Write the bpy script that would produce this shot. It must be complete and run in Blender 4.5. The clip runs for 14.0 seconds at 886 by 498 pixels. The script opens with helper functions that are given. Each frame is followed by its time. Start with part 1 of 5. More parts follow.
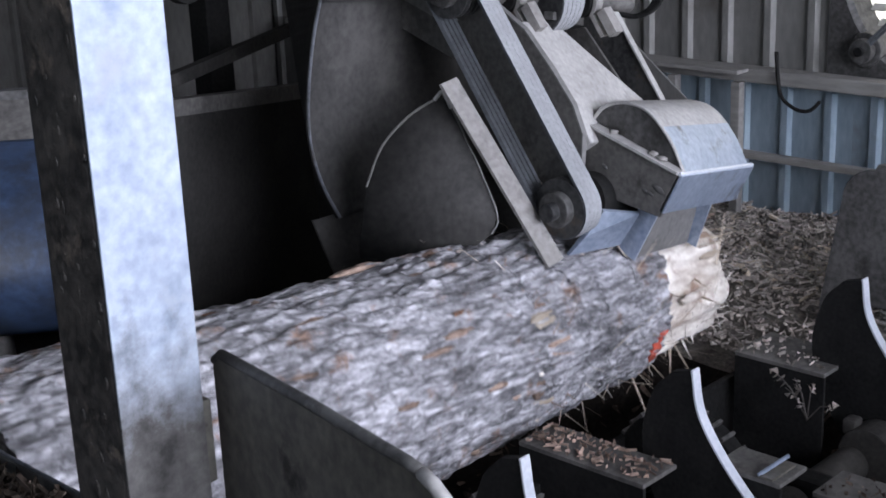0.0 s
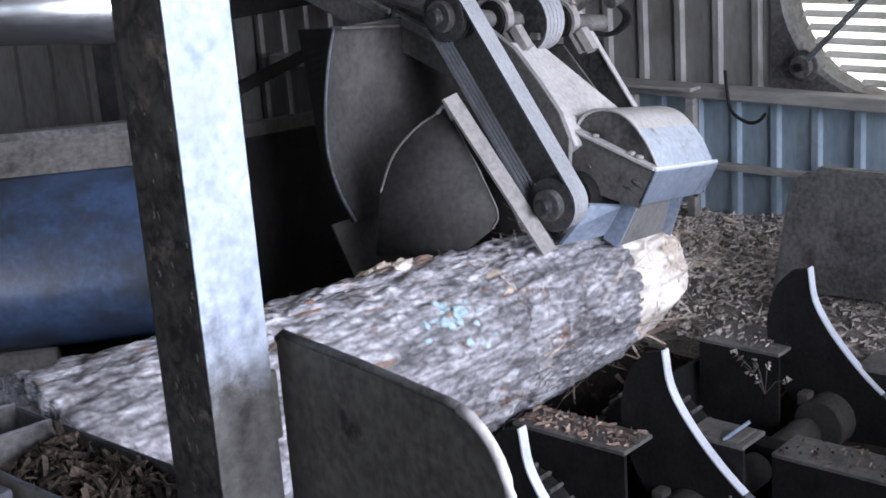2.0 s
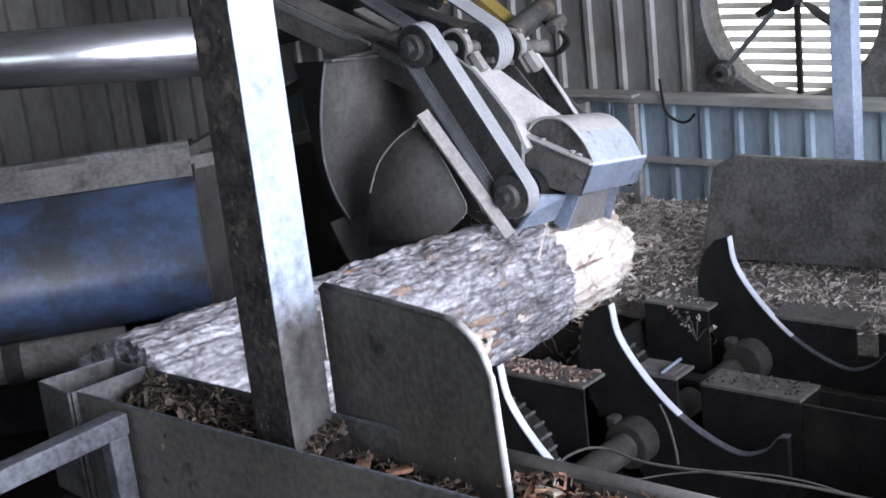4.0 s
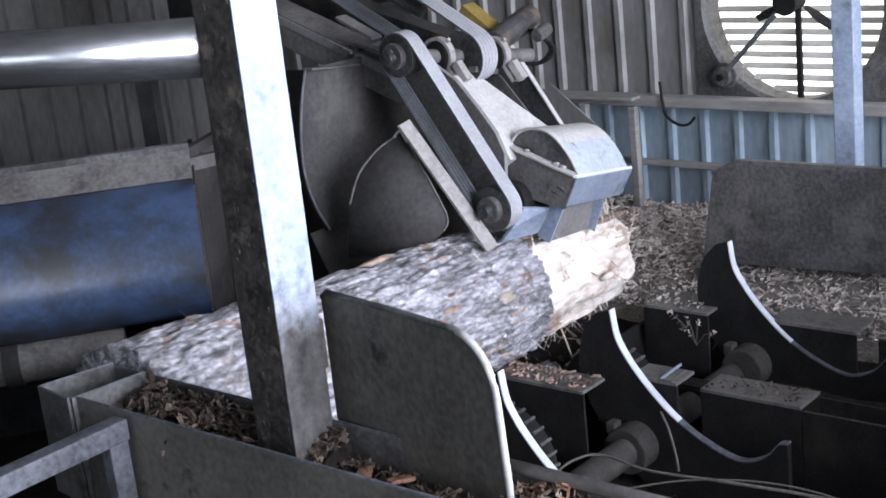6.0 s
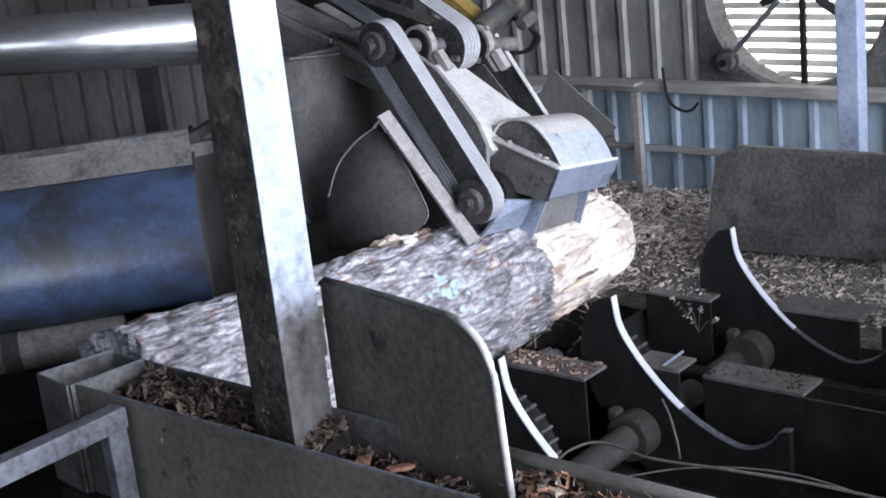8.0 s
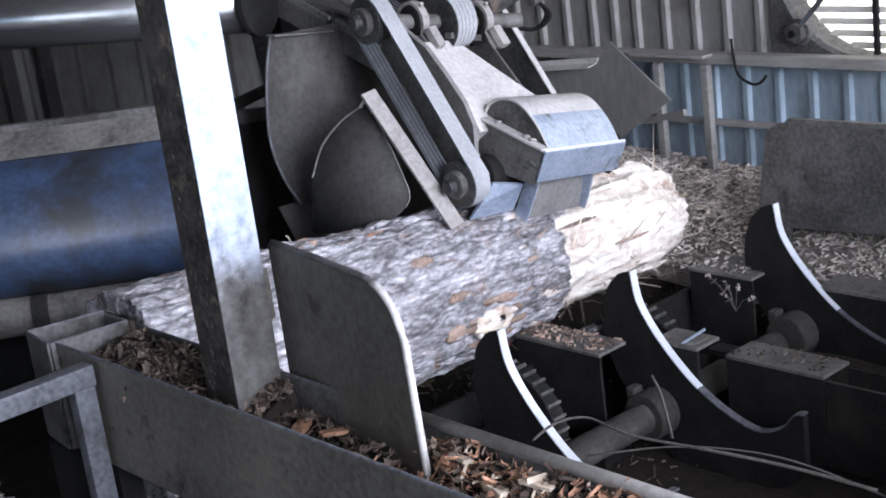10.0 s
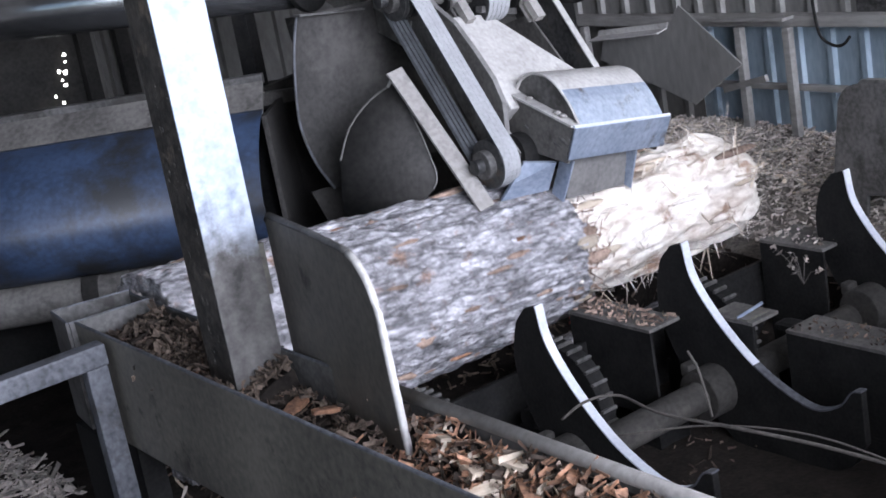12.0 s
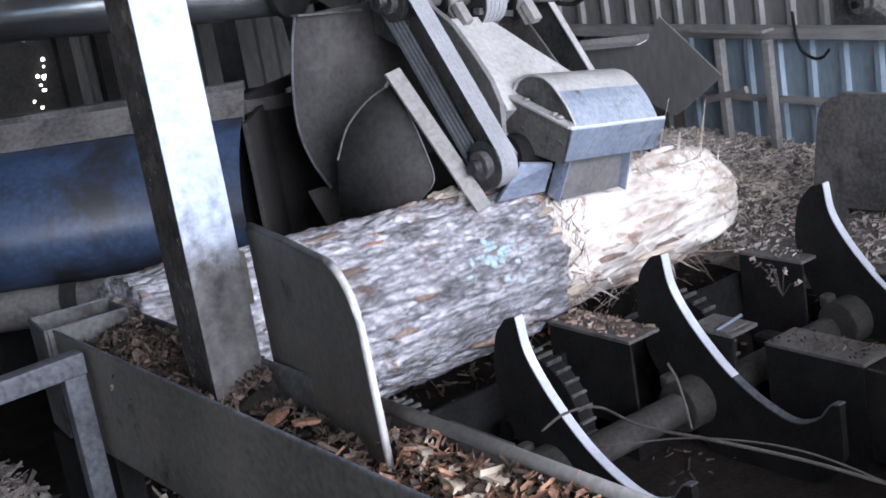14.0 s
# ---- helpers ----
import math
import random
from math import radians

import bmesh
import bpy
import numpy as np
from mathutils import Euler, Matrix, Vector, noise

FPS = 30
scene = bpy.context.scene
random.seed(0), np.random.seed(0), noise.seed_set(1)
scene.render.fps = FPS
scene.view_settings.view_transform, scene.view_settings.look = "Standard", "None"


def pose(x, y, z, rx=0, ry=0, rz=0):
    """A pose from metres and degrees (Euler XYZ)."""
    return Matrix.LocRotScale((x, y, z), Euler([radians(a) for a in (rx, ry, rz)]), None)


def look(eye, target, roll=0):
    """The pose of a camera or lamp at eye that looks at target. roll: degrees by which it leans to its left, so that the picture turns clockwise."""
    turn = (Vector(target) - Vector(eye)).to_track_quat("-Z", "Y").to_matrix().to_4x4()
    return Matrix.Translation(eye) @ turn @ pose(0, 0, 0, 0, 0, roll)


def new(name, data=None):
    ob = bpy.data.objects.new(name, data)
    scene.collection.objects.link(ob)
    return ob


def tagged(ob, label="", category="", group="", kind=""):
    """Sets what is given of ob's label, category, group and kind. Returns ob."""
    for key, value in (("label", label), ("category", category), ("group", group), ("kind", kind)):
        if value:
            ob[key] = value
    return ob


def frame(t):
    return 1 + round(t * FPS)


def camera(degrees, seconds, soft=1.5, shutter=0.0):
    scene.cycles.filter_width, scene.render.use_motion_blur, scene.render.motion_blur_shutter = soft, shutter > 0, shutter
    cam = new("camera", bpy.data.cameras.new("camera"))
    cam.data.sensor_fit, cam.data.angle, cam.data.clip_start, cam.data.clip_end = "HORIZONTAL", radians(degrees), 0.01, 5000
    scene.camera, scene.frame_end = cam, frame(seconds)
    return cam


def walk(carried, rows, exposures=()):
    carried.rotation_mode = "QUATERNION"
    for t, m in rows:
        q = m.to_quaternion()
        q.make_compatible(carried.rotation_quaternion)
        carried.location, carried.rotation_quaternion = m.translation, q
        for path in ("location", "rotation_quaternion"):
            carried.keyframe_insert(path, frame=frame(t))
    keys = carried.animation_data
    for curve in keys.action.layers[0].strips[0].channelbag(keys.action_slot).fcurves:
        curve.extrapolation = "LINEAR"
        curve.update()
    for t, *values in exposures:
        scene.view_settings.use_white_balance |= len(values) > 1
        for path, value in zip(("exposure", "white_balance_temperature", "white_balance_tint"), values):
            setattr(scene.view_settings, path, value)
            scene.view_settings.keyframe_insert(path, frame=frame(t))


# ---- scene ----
# ---------------------------------------------------------------- camera
cam = camera(34.76, 14.0, soft=1.7, shutter=0.4)
PATH = [  # seconds, eye x y z, heading from +x, tilt down, lean right
    (0.0, 1.161, 0.870, 2.003, 44.09, 17.56, 2.40),
    (0.5, 1.068, 0.828, 2.022, 43.23, 17.71, 2.60),
    (1.0, 0.876, 0.667, 2.081, 42.84, 16.88, 2.94),
    (1.5, 0.699, 0.527, 2.127, 42.37, 16.34, 3.53),
    (2.0, 0.748, 0.609, 2.097, 42.45, 16.57, 4.20),
    (2.5, 0.246, 0.135, 2.217, 41.95, 15.56, 5.66),
    (3.0, 0.124, 0.067, 2.268, 41.21, 15.96, 6.30),
    (3.5, 0.002, -0.050, 2.300, 41.29, 16.37, 7.23),
    (3.7, -0.018, -0.038, 2.279, 41.52, 16.05, 6.69),
    (6.0, -0.014, 0.001, 2.309, 41.25, 16.26, 6.18),
    (6.5, -0.004, 0.012, 2.310, 41.19, 16.55, 5.88),
    (7.0, -0.005, 0.015, 2.308, 41.24, 16.65, 5.78),
    (7.5, 0.000, 0.000, 2.300, 41.47, 16.60, 5.97),
    (8.0, 0.010, 0.004, 2.304, 41.52, 16.80, 6.28),
    (8.5, 0.004, -0.021, 2.306, 42.49, 16.91, 6.78),
    (8.7, 0.026, -0.043, 2.290, 42.36, 17.13, 6.60),
    (10.8, 0.736, -0.517, 2.077, 55.07, 15.78, 9.41),
    (11.0, 0.780, -0.491, 2.053, 55.68, 15.69, 9.82),
    (11.5, 0.768, -0.515, 2.063, 55.23, 15.89, 9.34),
    (12.0, 0.791, -0.514, 2.048, 55.96, 16.17, 10.30),
    (12.5, 0.816, -0.481, 2.064, 55.67, 16.95, 9.98),
    (13.0, 0.817, -0.504, 2.043, 54.57, 16.21, 10.23),
    (13.5, 0.801, -0.508, 2.060, 54.70, 16.10, 9.57),
    (14.0, 0.788, -0.501, 2.061, 54.95, 16.10, 9.59),
]


def aimed(x, y, z, yaw, tilt, lean):
    a, b = radians(yaw), radians(tilt)
    to = Vector((math.cos(a) * math.cos(b), math.sin(a) * math.cos(b), -math.sin(b)))
    return look((x, y, z), Vector((x, y, z)) + to, -lean)


walk(cam, [(r[0], aimed(*r[1:])) for r in PATH], exposures=[(0.0, -0.31), (1.0, -0.04), (2.0, 0.06), (3.0, 0.30), (8.7, 0.30), (10.8, 0.20), (12.0, 0.11), (14.0, 0.09)])

# ---------------------------------------------------------------- world and light
world = bpy.data.worlds.new("sky")
scene.world = world
world.use_nodes = True
wn = world.node_tree.nodes
sky = wn.new("ShaderNodeTexSky")
sky.sky_type = "NISHITA"
sky.sun_disc = False
sky.sun_elevation, sky.sun_rotation = radians(48), radians(70)
wn["Background"].inputs[1].default_value = 0.13
world.node_tree.links.new(sky.outputs[0], wn["Background"].inputs[0])
sun = new("sun", bpy.data.lights.new("sun", "SUN"))
sun.data.energy, sun.data.angle, sun.data.color = 3.0, radians(0.5), (1, 0.95, 0.86)
sun.matrix_world = look((14, 6, 12), (6, 3, 0))
# daylight through the open side of the shed
sky_lamp = new("open_side_light", bpy.data.lights.new("open_side_light", "AREA"))
sky_lamp.data.shape, sky_lamp.data.size, sky_lamp.data.size_y = "RECTANGLE", 6.6, 2.6
sky_lamp.data.energy, sky_lamp.data.color = 1360, (0.78, 0.825, 1.0)
sky_lamp.matrix_world = look((3.2, -2.95, 2.6), (3.2, 0, 1.9))
# added fill from behind, at an assumed opening, to brighten faces towards -x
back_fill = new("back_fill_light", bpy.data.lights.new("back_fill_light", "AREA"))
back_fill.data.shape, back_fill.data.size, back_fill.data.size_y = "RECTANGLE", 5.0, 1.5
back_fill.data.energy, back_fill.data.color = 55, (0.78, 0.85, 1.0)
back_fill.matrix_world = look((-2.85, 0.4, 2.75), (0, 0.6, 2.2))

# ---------------------------------------------------------------- materials


def mat(name, dark, light, rough=0.6, metal=0.0, scale=6.0, fine=60.0, bump=0.15, stretch=(1, 1, 1), stain=None, stain_at=(0.55, 0.7),
        per_piece=0.0, stain_scale=1.6, rough_var=0.15, ramp_at=(0.36, 0.68), cracks=None, sheen=0.5):
    """Mottled surface: two colours mixed by noise at two scales, optional stain colour, fine relief."""
    m = bpy.data.materials.new(name)
    m.use_nodes = True
    nt = m.node_tree
    n, l = nt.nodes, nt.links
    b = n["Principled BSDF"]
    tc = n.new("ShaderNodeTexCoord")
    mp = n.new("ShaderNodeMapping")
    mp.inputs["Scale"].default_value = stretch
    l.new(tc.outputs["Object"], mp.inputs[0])
    a = n.new("ShaderNodeTexNoise")
    a.inputs["Scale"].default_value, a.inputs["Detail"].default_value, a.inputs["Roughness"].default_value = scale, 8, 0.62
    f = n.new("ShaderNodeTexNoise")
    f.inputs["Scale"].default_value, f.inputs["Detail"].default_value = fine, 5
    l.new(mp.outputs[0], a.inputs[0])
    l.new(mp.outputs[0], f.inputs[0])
    mixf = n.new("ShaderNodeMath")
    mixf.operation = "MULTIPLY_ADD"
    mixf.inputs[1].default_value = 0.45
    l.new(f.outputs[0], mixf.inputs[0])
    half = n.new("ShaderNodeMath")
    half.operation = "MULTIPLY"
    half.inputs[1].default_value = 0.6
    l.new(a.outputs[0], half.inputs[0])
    l.new(half.outputs[0], mixf.inputs[2])
    ramp = n.new("ShaderNodeValToRGB")
    ramp.color_ramp.elements[0].position, ramp.color_ramp.elements[0].color = ramp_at[0], (*dark, 1)
    ramp.color_ramp.elements[1].position, ramp.color_ramp.elements[1].color = ramp_at[1], (*light, 1)
    l.new(mixf.outputs[0], ramp.inputs[0])
    col = ramp.outputs[0]
    if stain:
        s = n.new("ShaderNodeTexNoise")
        s.inputs["Scale"].default_value, s.inputs["Detail"].default_value, s.inputs["Roughness"].default_value = stain_scale, 9, 0.7
        l.new(tc.outputs["Object"], s.inputs[0])
        sr = n.new("ShaderNodeValToRGB")
        sr.color_ramp.elements[0].position, sr.color_ramp.elements[1].position = stain_at
        l.new(s.outputs[0], sr.inputs[0])
        mx = n.new("ShaderNodeMix")
        mx.data_type = "RGBA"
        l.new(sr.outputs[0], mx.inputs[0])
        l.new(col, mx.inputs[6])
        mx.inputs[7].default_value = (*stain, 1)
        col = mx.outputs[2]
    height = mixf.outputs[0]
    if cracks:
        for sc, width, deep in cracks:
            cm = n.new("ShaderNodeMapping")
            cm.inputs["Scale"].default_value = (0.22, 1, 1)
            l.new(tc.outputs["Object"], cm.inputs[0])
            cn = n.new("ShaderNodeTexNoise")
            cn.inputs["Scale"].default_value, cn.inputs["Detail"].default_value, cn.inputs["Roughness"].default_value = sc, 4, 0.55
            l.new(cm.outputs[0], cn.inputs[0])
            d1, d2 = n.new("ShaderNodeMath"), n.new("ShaderNodeMath")
            d1.operation, d2.operation = "SUBTRACT", "ABSOLUTE"
            d1.inputs[1].default_value = 0.5
            l.new(cn.outputs[0], d1.inputs[0])
            l.new(d1.outputs[0], d2.inputs[0])
            cr = n.new("ShaderNodeMapRange")
            cr.inputs[2].default_value, cr.inputs[3].default_value = width, deep
            l.new(d2.outputs[0], cr.inputs[0])
            cx = n.new("ShaderNodeMix")
            cx.data_type, cx.blend_type = "RGBA", "MULTIPLY"
            cx.inputs[0].default_value = 1.0
            l.new(col, cx.inputs[6])
            l.new(cr.outputs[0], cx.inputs[7])
            col = cx.outputs[2]
            hm = n.new("ShaderNodeMath")
            hm.operation = "MULTIPLY"
            l.new(height, hm.inputs[0])
            l.new(cr.outputs[0], hm.inputs[1])
            height = hm.outputs[0]
    if per_piece:
        oi = n.new("ShaderNodeNewGeometry")
        ob = n.new("ShaderNodeObjectInfo")
        ad = n.new("ShaderNodeMath")
        ad.operation = "ADD"
        l.new(oi.outputs["Random Per Island"], ad.inputs[0])
        l.new(ob.outputs["Random"], ad.inputs[1])
        fr = n.new("ShaderNodeMath")
        fr.operation = "FRACT"
        l.new(ad.outputs[0], fr.inputs[0])
        mr = n.new("ShaderNodeMapRange")
        mr.inputs[3].default_value, mr.inputs[4].default_value = 1 - per_piece, 1 + per_piece
        l.new(fr.outputs[0], mr.inputs[0])
        hs = n.new("ShaderNodeHueSaturation")
        l.new(mr.outputs[0], hs.inputs["Value"])
        l.new(col, hs.inputs["Color"])
        col = hs.outputs[0]
    l.new(col, b.inputs["Base Color"])
    rr = n.new("ShaderNodeMapRange")
    rr.inputs[3].default_value, rr.inputs[4].default_value = max(0.02, rough - rough_var), min(1, rough + rough_var)
    l.new(mixf.outputs[0], rr.inputs[0])
    l.new(rr.outputs[0], b.inputs["Roughness"])
    b.inputs["Metallic"].default_value = metal
    b.inputs["Specular IOR Level"].default_value = sheen
    bp = n.new("ShaderNodeBump")
    bp.inputs["Strength"].default_value, bp.inputs["Distance"].default_value = bump, 0.01
    l.new(height, bp.inputs["Height"])
    l.new(bp.outputs[0], b.inputs["Normal"])
    return m


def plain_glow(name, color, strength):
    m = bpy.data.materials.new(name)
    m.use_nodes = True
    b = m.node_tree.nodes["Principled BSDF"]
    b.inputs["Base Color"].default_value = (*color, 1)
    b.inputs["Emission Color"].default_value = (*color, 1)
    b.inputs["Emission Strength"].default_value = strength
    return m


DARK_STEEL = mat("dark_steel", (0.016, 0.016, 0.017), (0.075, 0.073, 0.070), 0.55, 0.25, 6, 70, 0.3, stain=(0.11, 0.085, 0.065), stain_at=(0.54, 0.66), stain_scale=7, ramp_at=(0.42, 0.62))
# base kept near black: shade inside the frame is put into this colour
SHADE_BLACK = mat("shade_black_steel", (0.006, 0.006, 0.006), (0.021, 0.020, 0.019), 0.78, 0.0, 7, 80, 0.3, stain=(0.042, 0.034, 0.027), stain_at=(0.58, 0.8), sheen=0.12)
DUSTY_STEEL = mat("dusty_steel", (0.29, 0.275, 0.26), (0.50, 0.48, 0.455), 0.8, 0.0, 5, 60, 0.2, stain=(0.15, 0.14, 0.13), stain_at=(0.57, 0.75), stain_scale=5, ramp_at=(0.36, 0.68))
GUARD_STEEL = mat("guard_steel", (0.040, 0.038, 0.036), (0.115, 0.11, 0.105), 0.6, 0.2, 4, 60, 0.25, stain=(0.028, 0.025, 0.022), stain_at=(0.52, 0.64), stain_scale=5, ramp_at=(0.42, 0.62))
WORN_STEEL = mat("worn_steel", (0.21, 0.265, 0.365), (0.50, 0.56, 0.66), 0.34, 0.5, 5, 60, 0.15, stain=(0.15, 0.145, 0.15), stain_at=(0.57, 0.68), stain_scale=7, ramp_at=(0.34, 0.70))
# black steel lifted a little: dust haze in the air is put into it
HAZE_BLACK = mat("haze_black_steel", (0.018, 0.017, 0.016), (0.045, 0.042, 0.039), 0.8, 0.0, 4, 60, 0.2, stain=(0.065, 0.060, 0.055), stain_at=(0.56, 0.75), stain_scale=3, sheen=0.15)
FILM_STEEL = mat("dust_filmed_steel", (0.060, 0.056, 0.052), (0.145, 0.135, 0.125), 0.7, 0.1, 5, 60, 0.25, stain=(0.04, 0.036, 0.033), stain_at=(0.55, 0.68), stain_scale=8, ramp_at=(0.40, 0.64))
HOOD_STEEL = mat("dull_hood_steel", (0.022, 0.021, 0.020), (0.062, 0.058, 0.054), 0.75, 0.1, 2.5, 50, 0.15, stain=(0.10, 0.094, 0.087), stain_at=(0.58, 0.8), stain_scale=2.5, sheen=0.25)
CHUTE_DUST = mat("chute_dust", (0.10, 0.096, 0.092), (0.21, 0.20, 0.19), 0.75, 0.0, 5, 60, 0.2)
FILM_DARK = mat("dust_on_grease", (0.020, 0.019, 0.017), (0.060, 0.055, 0.050), 0.8, 0.0, 6, 70, 0.35, stain=(0.085, 0.078, 0.070), stain_at=(0.56, 0.72), stain_scale=6, sheen=0.2)
STRIP_DUST = mat("brownish_dust", (0.17, 0.155, 0.145), (0.32, 0.30, 0.28), 0.8, 0.0, 5, 60, 0.2, stain=(0.11, 0.10, 0.092), stain_at=(0.57, 0.72), stain_scale=6)
BRIGHT_STEEL = mat("polished_steel", (0.62, 0.65, 0.72), (0.85, 0.87, 0.92), 0.33, 0.35, 8, 90, 0.05, rough_var=0.08)
# front and side of one steel post; the lit-shaded difference is in the colours
POST_LIT = mat("post_lit_scuffed", (0.20, 0.235, 0.29), (0.42, 0.46, 0.53), 0.50, 0.25, 7, 45, 0.25, stain=(0.30, 0.31, 0.33), stain_at=(0.54, 0.72), stain_scale=9)
POST_SHADED_RUST = mat("post_shaded_rust", (0.013, 0.012, 0.011), (0.064, 0.056, 0.049), 0.55, 0.1, 9, 55, 0.6, stain=(0.15, 0.12, 0.095), stain_at=(0.56, 0.66), stain_scale=8, ramp_at=(0.42, 0.62))
RUSTY = mat("rusted_plate", (0.060, 0.056, 0.049), (0.165, 0.152, 0.128), 0.50, 0.2, 2.2, 50, 0.12, stain=(0.018, 0.017, 0.016), stain_at=(0.57, 0.66), stain_scale=6, ramp_at=(0.40, 0.66))
RAIL_PAINT = mat("scuffed_grey_paint", (0.045, 0.046, 0.052), (0.125, 0.13, 0.145), 0.6, 0.2, 6, 60, 0.25, stain=(0.05, 0.045, 0.04), stain_at=(0.55, 0.66), stain_scale=8, ramp_at=(0.42, 0.62))
BELT = mat("belt_rubber", (0.05, 0.052, 0.055), (0.12, 0.125, 0.135), 0.55, 0.0, 10, 90, 0.1)
BELT_DUST = mat("belt_dusty_back", (0.22, 0.22, 0.225), (0.34, 0.34, 0.345), 0.8, 0.0, 8, 90, 0.1)
GALV = mat("galvanised_sheet", (0.25, 0.325, 0.385), (0.44, 0.53, 0.59), 0.45, 0.35, 3, 40, 0.08, stretch=(1, 1, 0.35), stain=(0.22, 0.20, 0.17), stain_at=(0.55, 0.75), per_piece=0.12)
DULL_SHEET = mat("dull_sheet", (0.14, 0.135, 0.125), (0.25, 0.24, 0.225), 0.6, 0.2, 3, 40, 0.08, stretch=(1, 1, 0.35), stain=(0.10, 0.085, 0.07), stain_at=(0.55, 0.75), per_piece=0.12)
# darker copy of dull_sheet; shade behind the machines is put into its colour
SHADED_SHEET = mat("shaded_sheet", (0.070, 0.066, 0.060), (0.145, 0.137, 0.126), 0.65, 0.15, 3, 40, 0.08, stretch=(1, 1, 0.35), stain=(0.05, 0.043, 0.036), stain_at=(0.52, 0.72), per_piece=0.12)
GIRT = mat("grey_timber", (0.15, 0.14, 0.13), (0.30, 0.285, 0.265), 0.85, 0.0, 6, 50, 0.3, stretch=(1, 0.2, 1))
BLUE = mat("blue_paint", (0.011, 0.018, 0.036), (0.031, 0.050, 0.092), 0.45, 0.0, 3, 50, 0.2, stain=(0.014, 0.015, 0.017), stain_at=(0.46, 0.62), stain_scale=3.5, sheen=0.32)
PIPE = mat("steel_pipe", (0.42, 0.42, 0.43), (0.60, 0.60, 0.61), 0.24, 0.95, 3, 60, 0.05, stretch=(0.25, 1, 1), stain=(0.14, 0.13, 0.12), stain_at=(0.6, 0.8), rough_var=0.07)
YELLOW = mat("yellow_paint", (0.16, 0.11, 0.03), (0.34, 0.24, 0.06), 0.5, 0.0, 6, 60, 0.1, stain=(0.12, 0.09, 0.05), stain_at=(0.5, 0.7), stain_scale=8)
# near-black earth; the shade below the machine is put into its colour
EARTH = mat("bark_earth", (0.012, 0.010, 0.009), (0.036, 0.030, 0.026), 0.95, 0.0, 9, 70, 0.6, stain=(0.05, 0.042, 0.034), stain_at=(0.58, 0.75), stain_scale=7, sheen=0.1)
CHIP = mat("bark_chips", (0.22, 0.19, 0.165), (0.52, 0.46, 0.41), 0.85, 0.0, 12, 80, 0.3, per_piece=0.6)
CHIP_WARM = mat("fresh_bark_chips", (0.050, 0.024, 0.015), (0.35, 0.185, 0.110), 0.8, 0.0, 14, 90, 0.4, per_piece=0.75)
CHIP_DARK = mat("dark_bark_chips", (0.018, 0.014, 0.011), (0.15, 0.112, 0.088), 0.8, 0.0, 14, 90, 0.4, per_piece=0.75, sheen=0.2)
SPLINTER = mat("pale_splinters", (0.36, 0.28, 0.205), (0.66, 0.57, 0.46), 0.8, 0.0, 9, 90, 0.4, stretch=(0.3, 1, 1), per_piece=0.35)
BARK = mat("log_bark", (0.16, 0.15, 0.155), (0.70, 0.68, 0.71), 0.52, 0.0, 11, 75, 1.0, stretch=(0.4, 1, 1), stain=(0.33, 0.21, 0.155), stain_at=(0.57, 0.65), stain_scale=8, ramp_at=(0.38, 0.62), rough_var=0.22, cracks=((14, 0.055, 0.34), (34, 0.05, 0.50), (80, 0.06, 0.60)))
PEELED = mat("peeled_wood", (0.42, 0.34, 0.275), (0.88, 0.82, 0.745), 0.55, 0.0, 6, 40, 0.8, stretch=(0.4, 1, 1), stain=(0.33, 0.22, 0.16), stain_at=(0.55, 0.64), stain_scale=6, ramp_at=(0.38, 0.60))
SHRED = mat("torn_bark", (0.11, 0.070, 0.052), (0.36, 0.26, 0.205), 0.85, 0.0, 14, 80, 0.5, per_piece=0.5)
TWIG = mat("dry_twig", (0.035, 0.030, 0.027), (0.095, 0.084, 0.074), 0.85, 0.0, 10, 80, 0.3)
SLAT = mat("louvre_slat", (0.35, 0.34, 0.31), (0.55, 0.53, 0.48), 0.6, 0.0, 8, 60, 0.1)



def toned_foot(name, upper_paint, foot_tone, height, spread, ragged):
    """Paint that turns to a darker, mottled tone below a ragged line."""
    m = upper_paint.copy()
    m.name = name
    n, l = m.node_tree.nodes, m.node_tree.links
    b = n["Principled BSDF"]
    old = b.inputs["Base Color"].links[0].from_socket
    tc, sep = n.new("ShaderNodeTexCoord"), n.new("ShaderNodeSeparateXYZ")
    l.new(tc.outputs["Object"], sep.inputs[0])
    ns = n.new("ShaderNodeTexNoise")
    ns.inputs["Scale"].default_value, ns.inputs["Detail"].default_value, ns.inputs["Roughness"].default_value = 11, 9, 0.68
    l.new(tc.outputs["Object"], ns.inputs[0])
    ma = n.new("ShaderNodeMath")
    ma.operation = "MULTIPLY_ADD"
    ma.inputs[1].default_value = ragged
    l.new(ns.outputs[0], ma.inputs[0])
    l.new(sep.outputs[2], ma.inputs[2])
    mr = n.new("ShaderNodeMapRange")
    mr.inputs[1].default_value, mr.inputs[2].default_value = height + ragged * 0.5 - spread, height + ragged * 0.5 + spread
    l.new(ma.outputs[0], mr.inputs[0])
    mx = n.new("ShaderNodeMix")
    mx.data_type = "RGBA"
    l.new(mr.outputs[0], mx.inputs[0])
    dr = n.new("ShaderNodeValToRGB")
    dr.color_ramp.elements[0].position, dr.color_ramp.elements[0].color = 0.36, (*[c * 0.4 for c in foot_tone], 1)
    dr.color_ramp.elements[1].position, dr.color_ramp.elements[1].color = 0.66, (*[c * 1.6 for c in foot_tone], 1)
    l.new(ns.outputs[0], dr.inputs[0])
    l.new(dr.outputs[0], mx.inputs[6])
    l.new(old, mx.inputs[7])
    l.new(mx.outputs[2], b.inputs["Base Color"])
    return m


